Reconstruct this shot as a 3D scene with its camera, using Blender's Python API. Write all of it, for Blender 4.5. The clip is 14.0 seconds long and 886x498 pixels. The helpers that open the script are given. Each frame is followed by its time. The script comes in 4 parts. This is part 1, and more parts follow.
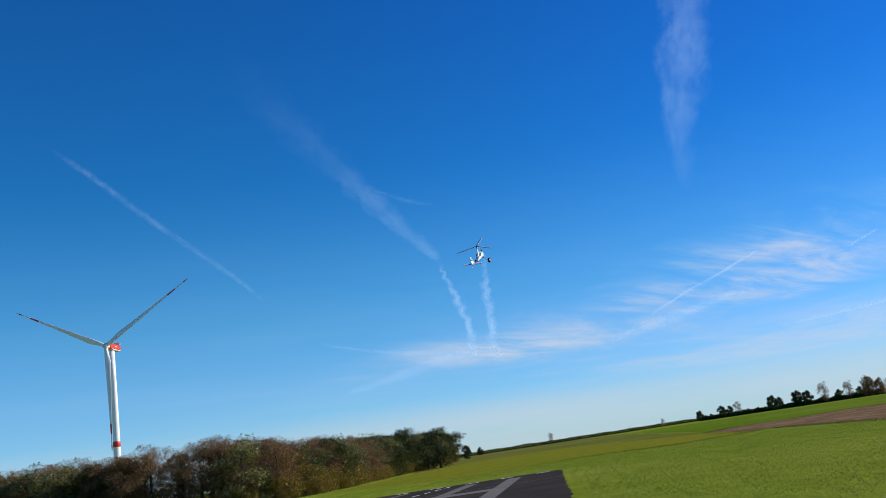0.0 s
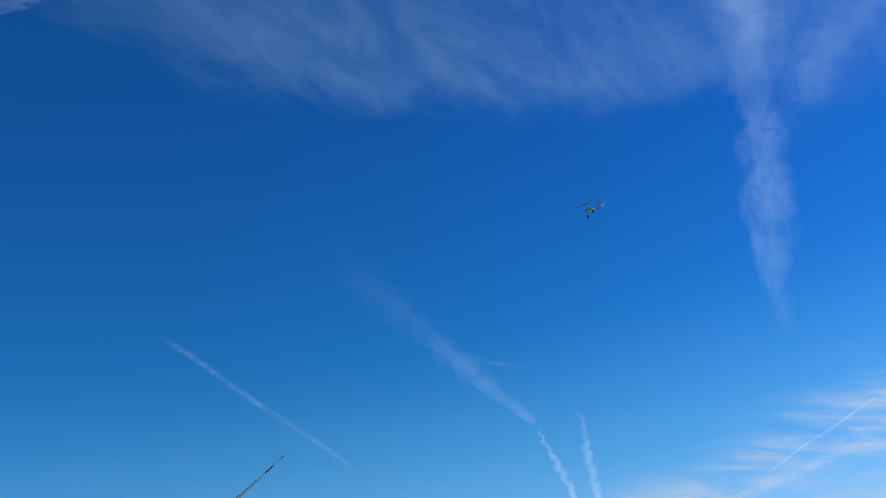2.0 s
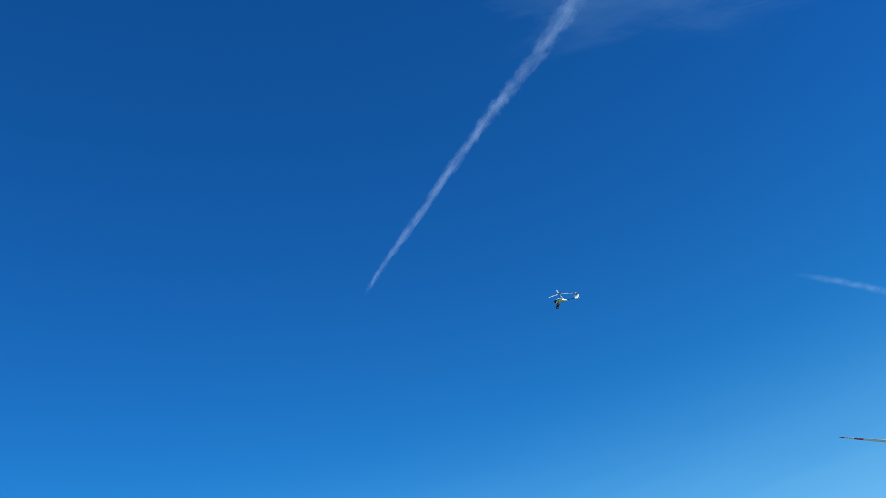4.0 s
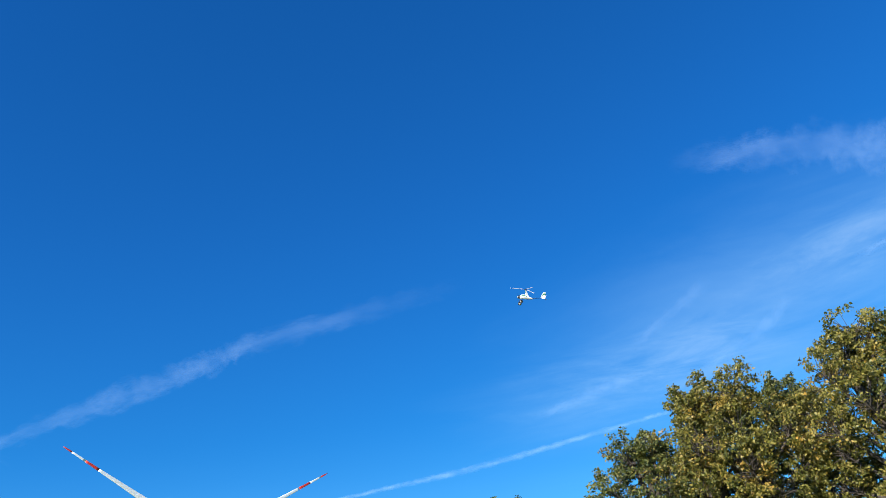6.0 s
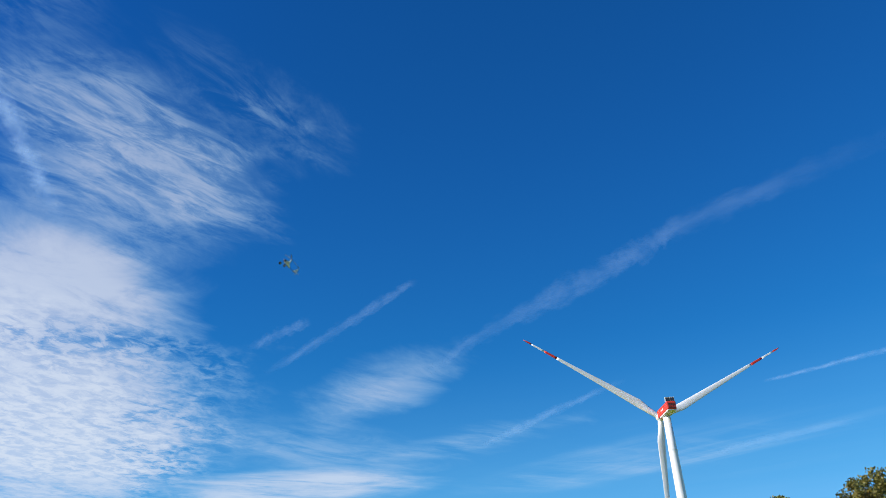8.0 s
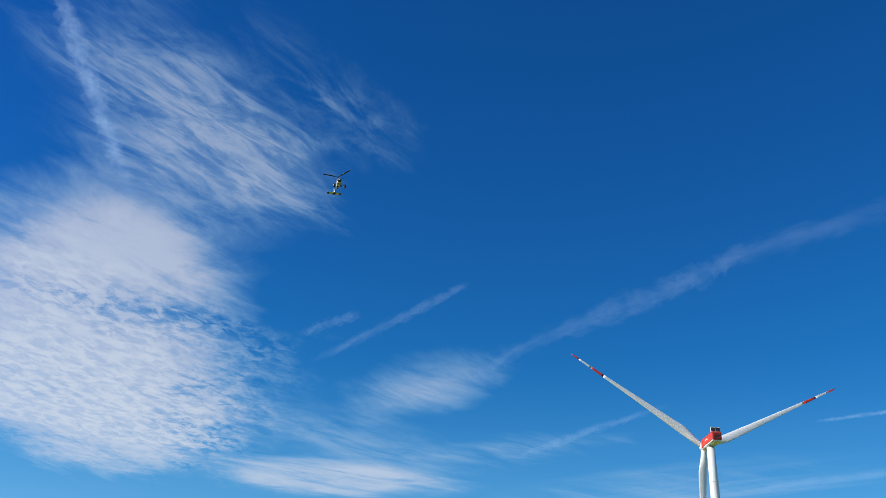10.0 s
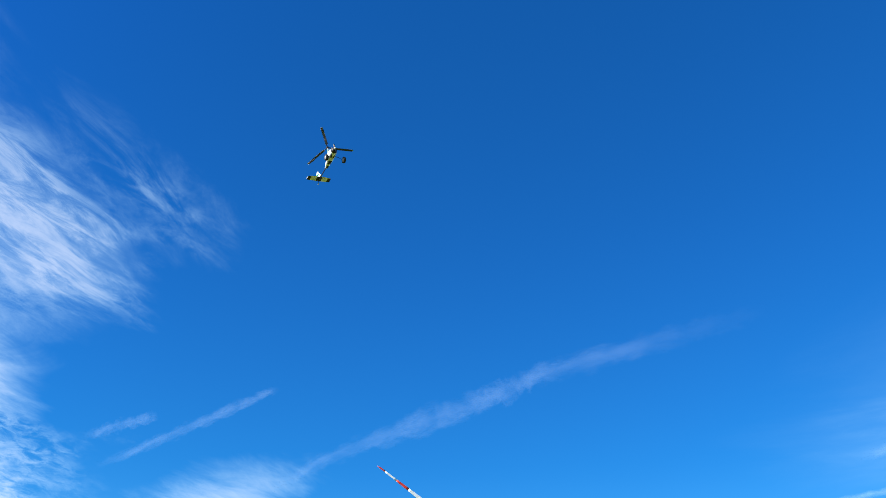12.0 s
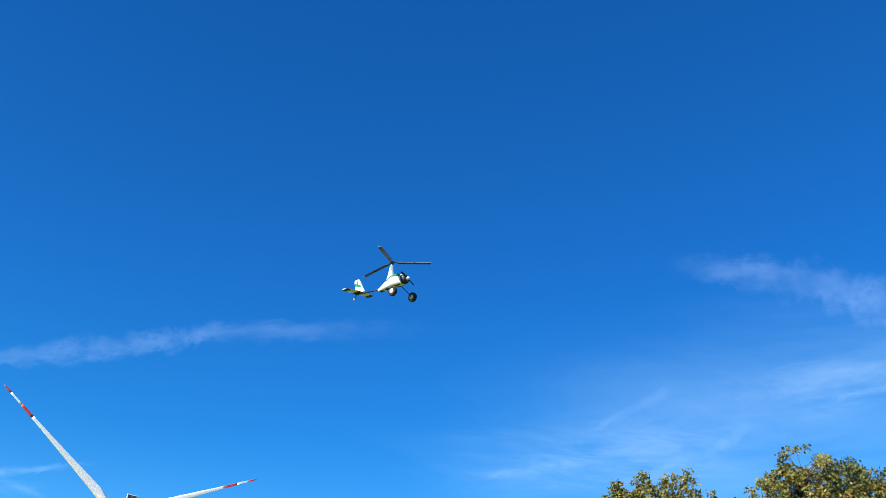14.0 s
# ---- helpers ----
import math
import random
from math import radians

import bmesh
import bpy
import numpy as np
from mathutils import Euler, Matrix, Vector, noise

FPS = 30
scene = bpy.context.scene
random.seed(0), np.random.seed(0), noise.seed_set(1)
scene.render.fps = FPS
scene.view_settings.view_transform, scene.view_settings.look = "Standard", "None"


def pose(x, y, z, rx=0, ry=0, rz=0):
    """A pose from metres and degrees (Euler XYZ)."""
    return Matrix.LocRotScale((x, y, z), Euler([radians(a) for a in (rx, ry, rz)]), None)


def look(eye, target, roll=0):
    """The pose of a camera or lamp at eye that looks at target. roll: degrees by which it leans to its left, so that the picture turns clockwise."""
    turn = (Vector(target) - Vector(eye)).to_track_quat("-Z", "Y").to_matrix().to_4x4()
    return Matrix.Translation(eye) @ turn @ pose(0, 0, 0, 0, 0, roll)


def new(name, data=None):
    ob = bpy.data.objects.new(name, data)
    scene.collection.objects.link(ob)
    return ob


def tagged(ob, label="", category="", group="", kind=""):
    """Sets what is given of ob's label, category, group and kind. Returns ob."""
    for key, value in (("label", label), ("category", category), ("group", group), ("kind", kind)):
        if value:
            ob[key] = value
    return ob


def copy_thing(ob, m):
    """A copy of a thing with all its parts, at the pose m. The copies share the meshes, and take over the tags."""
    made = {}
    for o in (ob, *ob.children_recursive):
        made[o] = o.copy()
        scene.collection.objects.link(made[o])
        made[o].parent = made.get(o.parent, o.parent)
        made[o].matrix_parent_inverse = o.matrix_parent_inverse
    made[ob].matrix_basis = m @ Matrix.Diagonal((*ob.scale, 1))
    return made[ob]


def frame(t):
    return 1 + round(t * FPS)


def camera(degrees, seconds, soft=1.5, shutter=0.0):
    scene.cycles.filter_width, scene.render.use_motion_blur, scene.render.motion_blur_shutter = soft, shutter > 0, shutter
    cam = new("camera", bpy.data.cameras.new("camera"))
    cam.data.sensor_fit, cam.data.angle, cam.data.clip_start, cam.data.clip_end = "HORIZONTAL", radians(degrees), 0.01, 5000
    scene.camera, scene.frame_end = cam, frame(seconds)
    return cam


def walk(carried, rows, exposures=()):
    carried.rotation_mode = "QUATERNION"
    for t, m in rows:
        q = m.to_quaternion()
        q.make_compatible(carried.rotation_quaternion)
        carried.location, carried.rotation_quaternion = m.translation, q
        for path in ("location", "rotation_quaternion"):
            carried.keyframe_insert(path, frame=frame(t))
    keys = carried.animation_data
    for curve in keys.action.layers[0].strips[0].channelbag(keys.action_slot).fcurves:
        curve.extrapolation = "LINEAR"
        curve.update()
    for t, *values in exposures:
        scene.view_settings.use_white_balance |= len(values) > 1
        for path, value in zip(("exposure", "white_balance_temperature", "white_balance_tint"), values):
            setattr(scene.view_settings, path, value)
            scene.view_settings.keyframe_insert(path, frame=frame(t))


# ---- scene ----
cam = camera(56.24, 14.0, 0.8)
EYE = (0.0, 0.0, 1.7)


def aim(yaw, pitch, roll):
    """The hand-held camera's pose: heading to the left of +y, tilt and lean in degrees."""
    return pose(*EYE, 90 + pitch, 0, yaw) @ pose(0, 0, 0, 0, 0, roll)


PATH = [
    (0.0, 0.00, 13.96, -8.70), (0.5, -1.99, 17.54, -9.37), (1.0, -2.04, 20.95, -10.67), (1.5, -0.62, 25.03, -10.50),
    (2.0, 4.51, 26.12, -10.60), (2.5, 11.92, 26.88, -11.26), (3.0, 20.61, 28.20, -11.97), (3.2, 24.22, 28.92, -12.76),
    (3.6, 34.6, 30.6, -14.0), (4.0, 49.5, 32.3, -15.2), (4.4, 68.2, 33.6, -16.0), (4.8, 90.0, 34.3, -16.3),
    (5.3, 118.51, 34.07, -15.68), (5.5, 127.55, 33.10, -14.39), (6.0, 147.40, 31.58, -11.32), (6.5, 163.02, 29.12, -11.90),
    (7.0, 170.55, 28.47, -10.53), (7.5, 175.58, 28.17, -5.90), (8.0, 180.95, 27.60, -3.96), (8.2, 183.03, 27.43, -3.31),
    (8.8, 187.2, 27.0, -1.0), (9.5, 188.0, 27.2, 2.2), (10.3, 182.87, 28.34, 3.48), (10.5, 181.00, 28.72, 3.05),
    (11.0, 177.08, 30.85, 1.17), (11.5, 176.66, 34.06, -0.88), (12.0, 170.79, 35.59, -0.25), (12.5, 166.26, 36.61, -1.50),
    (13.0, 163.25, 36.99, -0.91), (13.5, 156.02, 37.02, 2.27), (14.0, 146.37, 34.36, 2.88),
]
EXPOSURES = [(0.0, 0.15), (1.5, 0.06), (2.0, 0.10), (3.0, 0.20), (5.3, 0.72), (6.0, 0.80), (7.0, 0.59), (8.0, 0.31), (10.5, 0.13), (11.0, 0.44), (11.5, 0.69), (12.0, 0.87), (13.0, 0.94), (14.0, 0.87)]
walk(cam, [(t, aim(y, p, r)) for t, y, p, r in PATH], EXPOSURES)

# ---- sky, clouds and sun ----
SUN_AZ, SUN_EL = -71.0, 28.0          # heading to the left of +y, height above the horizon


def way(az, el):
    a, e = radians(az), radians(el)
    return Vector((-math.sin(a) * math.cos(e), math.cos(a) * math.cos(e), math.sin(e)))


def dome(az, el):
    """Where the sight line at that heading and height meets a flat cloud layer at height 1."""
    d = way(az, el)
    return Vector((d.x / d.z, d.y / d.z))


class Nodes:
    """A short way to wire shader nodes."""

    def __init__(self, tree):
        self.tree = tree
        tree.nodes.clear()

    def add(self, kind, **values):
        node = self.tree.nodes.new(kind)
        for key, value in values.items():
            node.inputs[key.replace("_", " ")].default_value = value
        return node

    def join(self, a, b):
        self.tree.links.new(a, b)

    def math(self, op, a, b=None, c=None, clamp=False):
        node = self.tree.nodes.new("ShaderNodeMath")
        node.operation, node.use_clamp = op, clamp
        for i, v in enumerate((a, b, c)):
            if v is None:
                continue
            if isinstance(v, (int, float)):
                node.inputs[i].default_value = v
            else:
                self.join(v, node.inputs[i])
        return node.outputs[0]

    def smooth(self, v, lo, hi, a=0.0, b=1.0):
        node = self.tree.nodes.new("ShaderNodeMapRange")
        node.interpolation_type = "SMOOTHSTEP"
        self.join(v, node.inputs[0])
        for i, x in enumerate((lo, hi, a, b)):
            node.inputs[i + 1].default_value = x
        return node.outputs[0]

    def mix(self, fac, a, b, blend="MIX"):
        node = self.tree.nodes.new("ShaderNodeMix")
        node.data_type, node.blend_type = "RGBA", blend
        for sock, v in ((node.inputs[0], fac), (node.inputs[6], a), (node.inputs[7], b)):
            if isinstance(v, (int, float)):
                sock.default_value = v
            elif isinstance(v, tuple):
                sock.default_value = (*v, 1)
            else:
                self.join(v, sock)
        return node.outputs[2]

    def noise(self, vector, scale, detail=4.0, rough=0.55, distort=0.0):
        node = self.add("ShaderNodeTexNoise", Scale=scale, Detail=detail, Roughness=rough, Distortion=distort)
        if vector is not None:
            self.join(vector, node.inputs["Vector"])
        return node.outputs["Fac"]

    def mapped(self, vector, turn=0.0, scale=(1, 1, 1), shift=(0, 0, 0)):
        node = self.tree.nodes.new("ShaderNodeMapping")
        node.vector_type = "TEXTURE"
        node.inputs["Location"].default_value = shift
        node.inputs["Rotation"].default_value = (0, 0, turn)
        node.inputs["Scale"].default_value = scale
        self.join(vector, node.inputs["Vector"])
        return node.outputs[0]


def sky():
    world = bpy.data.worlds.new("sky")
    world.use_nodes = True
    scene.world = world
    n = Nodes(world.node_tree)
    tex = n.tree.nodes.new("ShaderNodeTexSky")
    tex.sky_type, tex.sun_disc = "NISHITA", False
    tex.sun_elevation, tex.sun_rotation = radians(SUN_EL), radians(-SUN_AZ)
    tex.altitude, tex.air_density, tex.dust_density, tex.ozone_density = 100, 1.0, 0.15, 3.0
    deep = n.add("ShaderNodeHueSaturation", Saturation=SKY_SAT, Value=SKY_VAL)
    n.join(tex.outputs[0], deep.inputs["Color"])
    tint = n.mix(1.0, deep.outputs[0], SKY_TINT, "MULTIPLY")
    where = n.tree.nodes.new("ShaderNodeTexCoord").outputs["Generated"]
    # clear dry air scatters more evenly round the sun than the model's
    near_sun = n.tree.nodes.new("ShaderNodeVectorMath")
    near_sun.operation = "DOT_PRODUCT"
    n.join(where, near_sun.inputs[0])
    near_sun.inputs[1].default_value = way(SUN_AZ, SUN_EL)
    square = n.math("MULTIPLY", n.math("MAXIMUM", near_sun.outputs["Value"], 0.0), near_sun.outputs["Value"])
    away = n.math("MULTIPLY", n.math("MINIMUM", near_sun.outputs["Value"], 0.0), near_sun.outputs["Value"])
    even = [n.math("DIVIDE", 1.0, n.math("ADD", n.math("ADD", n.math("MULTIPLY", square, k), n.math("MULTIPLY", away, 0.4)), 1.0)) for k in SKY_EVEN]
    split = n.tree.nodes.new("ShaderNodeSeparateXYZ")
    n.join(where, split.inputs[0])
    up = n.math("MAXIMUM", split.outputs[2], 0.02)
    flat = n.tree.nodes.new("ShaderNodeCombineXYZ")
    n.join(n.math("DIVIDE", split.outputs[0], up), flat.inputs[0])
    n.join(n.math("DIVIDE", split.outputs[1], up), flat.inputs[1])
    plane = flat.outputs[0]
    # cirrus: two ends (heading, height), half width in the layer, density, grain, angle and stretch of the fibres, their contrast, unevenness and softness of the edge
    total = None
    for i, (a, b, wide, dense, grain, fibres, long, lo, hi, warp, soft) in enumerate(CIRRUS):
        pa, pb = dome(*a), dome(*b)
        mid, run = (pa + pb) / 2, pb - pa
        turn = math.atan2(run.y, run.x)
        local = n.mapped(plane, turn, (run.length / 2, wide, 1), (mid.x, mid.y, 0))
        combed = n.mapped(plane, radians(fibres), (long, 1.0, 1), (i * 3.1, i * 1.3, 0))
        edge = n.tree.nodes.new("ShaderNodeVectorMath")
        edge.operation = "LENGTH"
        n.join(local, edge.inputs[0])
        wob = n.noise(n.mapped(plane, radians(fibres), (1.6, 1.0, 1), (i * 1.7, i * 2.3, 0)), 0.75 / wide + 0.6, 8.0, 0.62, 0.6)
        r = n.math("ADD", edge.outputs["Value"], n.math("MULTIPLY", n.math("SUBTRACT", wob, 0.5), warp))
        body = n.smooth(r, 1.0, soft)
        fibre = n.noise(combed, grain, 6.0, 0.65, 0.5)
        cover = n.math("MULTIPLY", n.math("MULTIPLY", body, n.smooth(fibre, lo, hi)), dense)
        total = cover if total is None else n.math("SUBTRACT", n.math("ADD", total, cover), n.math("MULTIPLY", total, cover))
    # thin milky air low over the horizon, with flat streaks
    low = n.math("ADD", n.smooth(split.outputs[2], 0.36, 0.0, 0.0, 0.35), n.smooth(split.outputs[2], 0.075, 0.03, 0.0, 0.5))
    streak = n.noise(n.mapped(where, 0, (1, 1, 0.09)), 3.0, 5.0, 0.6)
    veil = n.math("MULTIPLY", n.math("MULTIPLY", low, HAZE), n.smooth(streak, 0.25, 0.7, 0.8, 1.0))
    total = n.math("SUBTRACT", n.math("ADD", total, veil), n.math("MULTIPLY", total, veil))
    glow = n.smooth(split.outputs[2], 0.75, 0.12, 0.97, 1.1)
    grey = n.tree.nodes.new("ShaderNodeCombineXYZ")
    for k, (share, base) in enumerate(((1.05, 1.3), (1.065, 0.95), (0.93, 1.14))):
        tone = n.math("MULTIPLY", n.smooth(split.outputs[2], 0.6, 0.2, 1.0, share), n.smooth(split.outputs[2], 0.2, 0.05, 1.0, base))
        n.join(n.math("MULTIPLY", n.math("MULTIPLY", glow, even[k]), tone), grey.inputs[k])
    tint = n.mix(1.0, tint, grey.outputs[0], "MULTIPLY")
    thick = n.mix(n.smooth(total, 0.05, 0.6), (0.45, 0.77, 1.0), CLOUD_WHITE[:3])
    white = n.mix(n.smooth(split.outputs[2], 0.22, 0.05), thick, HAZE_WHITE)
    bg_sky, bg_cloud = n.add("ShaderNodeBackground", Strength=SKY_POWER), n.add("ShaderNodeBackground", Strength=CLOUD_POWER)
    n.join(tint, bg_sky.inputs[0])
    n.join(white, bg_cloud.inputs[0])
    blend = n.tree.nodes.new("ShaderNodeMixShader")
    n.join(n.math("MINIMUM", total, 0.95), blend.inputs[0])
    n.join(bg_sky.outputs[0], blend.inputs[1])
    n.join(bg_cloud.outputs[0], blend.inputs[2])
    n.join(blend.outputs[0], n.add("ShaderNodeOutputWorld").inputs[0])


SKY_SAT, SKY_VAL, SKY_TINT, SKY_POWER, CLOUD_POWER = 1.25, 1.0, (0.20, 0.775, 1.17), 0.1, 0.8
SKY_EVEN = (1.2, 0.6, 0.05)
HAZE, CLOUD_WHITE, HAZE_WHITE = 0.84, (0.77, 0.84, 0.94, 1), (0.68, 0.74, 0.84)


def at(x, y):
    """The heading and height of a spot in the flat cloud layer."""
    return math.degrees(math.atan2(-x, y)), math.degrees(math.atan2(1.0, math.hypot(x, y)))


CIRRUS = [
    # veil high over the meadow
    (at(-0.62, 0.80), at(0.85, 1.48), 0.32, 0.08, 3.0, 62, 2.0, 0.15, 0.7, 1.0, 0.75),
    (at(-0.58, 0.90), at(0.60, 1.55), 0.26, 0.09, 9.0, 70, 3.0, 0.36, 0.7, 1.4, 0.4),
    (at(0.30, 1.15), at(1.30, 1.60), 0.36, 0.12, 5.0, 80, 2.5, 0.2, 0.7, 1.2, 0.4),
    # bright band low over the horizon
    ((-4, 3.6), (-46, 3.8), 6.0, 0.5, 0.8, 60, 2.0, 0.1, 0.7, 0.8, 0.2),
    ((10, 6.0), (-24, 6.4), 2.6, 0.6, 1.6, 70, 4.0, 0.25, 0.8, 0.9, 0.1),
    ((4, 6.1), (-13, 6.8), 2.0, 0.75, 2.6, 55, 4.0, 0.3, 0.75, 0.9, 0.1),
    ((-7, 7.6), (-36, 8.0), 2.2, 0.72, 2.4, 50, 5.0, 0.32, 0.75, 1.0, 0.1),
    ((-10, 9.4), (-38, 10.0), 1.5, 0.4, 2.6, 45, 5.0, 0.36, 0.75, 1.0, 0.1),
    ((-24, 7.4), (-46, 8.2), 1.6, 0.5, 2.0, 45, 4.0, 0.3, 0.75, 0.9, 0.1),
    # rippled upper part of the large bank
    (at(0.80, -0.98), at(0.44, -1.80), 0.24, 0.22, 6.0, -122, 2.5, 0.25, 0.65, 1.5, 0.2),
    (at(0.80, -0.98), at(0.42, -1.84), 0.25, 0.32, 19.0, -122, 3.0, 0.36, 0.64, 1.6, 0.3),
    (at(0.50, -1.02), at(0.24, -1.56), 0.14, 0.24, 14.0, -116, 2.6, 0.38, 0.68, 1.8, 0.0),
    (at(0.85, -0.70), at(0.50, -1.15), 0.22, 0.18, 13.0, -116, 3.0, 0.4, 0.7, 1.5, 0.0),
    (at(0.95, -1.25), at(0.60, -1.90), 0.26, 0.34, 11.0, -120, 2.4, 0.3, 0.66, 1.5, 0.1),
    # its dense lower part: smooth above, mottled below
    (at(1.30, -1.42), at(2.40, -4.9), 0.80, 0.56, 2.2, -110, 1.5, 0.05, 0.5, 1.5, 0.45),
    (at(0.92, -1.50), at(1.15, -2.40), 0.42, 0.62, 5.0, -110, 2.0, 0.1, 0.55, 1.2, 0.3),
    (at(1.05, -1.75), at(2.30, -4.9), 0.92, 0.58, 17.0, -100, 1.4, 0.36, 0.62, 1.5, 0.3),
    (at(0.80, -2.45), at(1.60, -4.3), 0.42, 0.36, 11.0, -100, 1.8, 0.38, 0.66, 1.8, 0.0),
    (at(1.25, -3.1), at(0.30, -4.7), 0.55, 0.26, 5.0, -125, 2.5, 0.25, 0.65, 1.5, 0.1),
    # wedge with a cleaner lower edge, and the band below it
    (at(0.66, -3.52), at(0.00, -2.50), 0.28, 0.30, 5.0, -128, 2.4, 0.12, 0.62, 1.1, 0.4),
    (at(0.62, -3.40), at(0.10, -2.75), 0.17, 0.20, 9.0, -128, 3.0, 0.25, 0.65, 1.3, 0.2),
    (at(1.90, -4.85), at(-0.05, -4.40), 0.66, 0.62, 4.0, -150, 2.5, 0.15, 0.65, 1.4, 0.2),
    (at(0.60, -4.30), at(-0.60, -3.50), 0.28, 0.26, 6.0, -140, 3.0, 0.3, 0.68, 1.6, 0.1),
    # thin veils between the second turbine and the trees
    (at(0.10, -5.2), at(-1.70, -4.0), 0.60, 0.18, 4.0, -150, 4.0, 0.36, 0.7, 1.4, 0.1),
    ((180, 11.0), (148, 12.5), 0.9, 0.2, 2.6, 140, 5.0, 0.42, 0.72, 0.9, 0.1),
    ((146, 18.0), (118, 22.0), 0.55, 0.20, 5.0, 150, 1.8, 0.3, 0.8, 1.0, 0.1),
    ((150, 17.0), (96, 19.0), 1.10, 0.15, 2.0, 140, 2.0, 0.1, 0.7, 0.6, 0.3),
    ((128, 23.0), (108, 24.0), 0.42, 0.18, 6.0, 120, 1.6, 0.3, 0.8, 1.0, 0.1),
]
sky()
sun = bpy.data.lights.new("sun", "SUN")
sun.energy, sun.angle, sun.color = 5.0, radians(0.53), (1.0, 0.94, 0.85)
new("sun", sun).matrix_world = look(way(SUN_AZ, SUN_EL) * 300, (0, 0, 0))

# ---- materials ----


def surface(name, dark, light, rough=0.6, grain=20.0, stain=1.2, bump=0.2, metal=0.0, depth=0.01, island=False, coords="Object", gloss=0.5):
    """A base colour that varies at two scales between dark and light, with fine relief."""
    m = bpy.data.materials.new(name)
    m.use_nodes = True
    n = Nodes(m.node_tree)
    at = n.tree.nodes.new("ShaderNodeTexCoord").outputs[coords]
    fine, broad = n.noise(at, grain, 6.0, 0.6), n.noise(at, stain, 4.0, 0.55)
    f = n.math("ADD", n.math("MULTIPLY", n.smooth(fine, 0.3, 0.7), 0.5), n.math("MULTIPLY", n.smooth(broad, 0.3, 0.7), 0.5))
    if island:
        f = n.math("ADD", n.math("MULTIPLY", f, 0.4), n.math("MULTIPLY", n.tree.nodes.new("ShaderNodeNewGeometry").outputs["Random Per Island"], 0.6))
    shader = n.add("ShaderNodeBsdfPrincipled", Roughness=rough, Metallic=metal, Specular_IOR_Level=gloss)
    n.join(n.mix(f, dark, light), shader.inputs["Base Color"])
    n.join(n.math("ADD", n.math("MULTIPLY", fine, 0.2), rough - 0.1, clamp=True), shader.inputs["Roughness"])
    if bump:
        b = n.add("ShaderNodeBump", Strength=bump, Distance=depth)
        n.join(fine, b.inputs["Height"])
        n.join(b.outputs[0], shader.inputs["Normal"])
    n.join(shader.outputs[0], n.add("ShaderNodeOutputMaterial").inputs[0])
    return m


def foliage(name, colours, turned=None, shine=0.12):
    """Leaves: each one a shade of its own among the colours, lit through from behind."""
    m = bpy.data.materials.new(name)
    m.use_nodes = True
    n = Nodes(m.node_tree)
    ramp = n.tree.nodes.new("ShaderNodeValToRGB")
    while len(ramp.color_ramp.elements) < len(colours):
        ramp.color_ramp.elements.new(0.5)
    for i, c in enumerate(colours):
        ramp.color_ramp.elements[i].position = i / (len(colours) - 1)
        ramp.color_ramp.elements[i].color = (*c, 1)
    at = n.tree.nodes.new("ShaderNodeTexCoord").outputs["Object"]
    clump = n.smooth(n.noise(at, 1.8, 3.0), 0.36, 0.64)
    own = n.tree.nodes.new("ShaderNodeNewGeometry").outputs["Random Per Island"]
    tree_own = n.tree.nodes.new("ShaderNodeObjectInfo").outputs["Random"]
    v = n.math("ADD", n.math("MULTIPLY", own, 0.58), n.math("ADD", n.math("MULTIPLY", clump, 0.32), n.math("MULTIPLY", tree_own, 0.12)))
    n.join(v, ramp.inputs[0])
    gloss = n.add("ShaderNodeBsdfPrincipled", Roughness=0.5, Specular_IOR_Level=shine)
    thin = n.tree.nodes.new("ShaderNodeBsdfTranslucent")
    colour = ramp.outputs[0]
    if turned:
        patch = n.math("ADD", n.smooth(n.noise(at, 0.5, 4.0), 0.52, 0.68), n.math("MULTIPLY", n.smooth(own, 0.9, 0.96), 0.4))
        colour = n.mix(n.math("MULTIPLY", n.math("MULTIPLY", patch, n.smooth(own, 0.1, 0.7)), 0.7, clamp=True), colour, turned)
    n.join(colour, gloss.inputs["Base Color"])
    n.join(colour, thin.inputs[0])
    blend = n.add("ShaderNodeMixShader", Fac=0.22)
    n.join(gloss.outputs[0], blend.inputs[1])
    n.join(thin.outputs[0], blend.inputs[2])
    n.join(blend.outputs[0], n.add("ShaderNodeOutputMaterial").inputs[0])
    return m


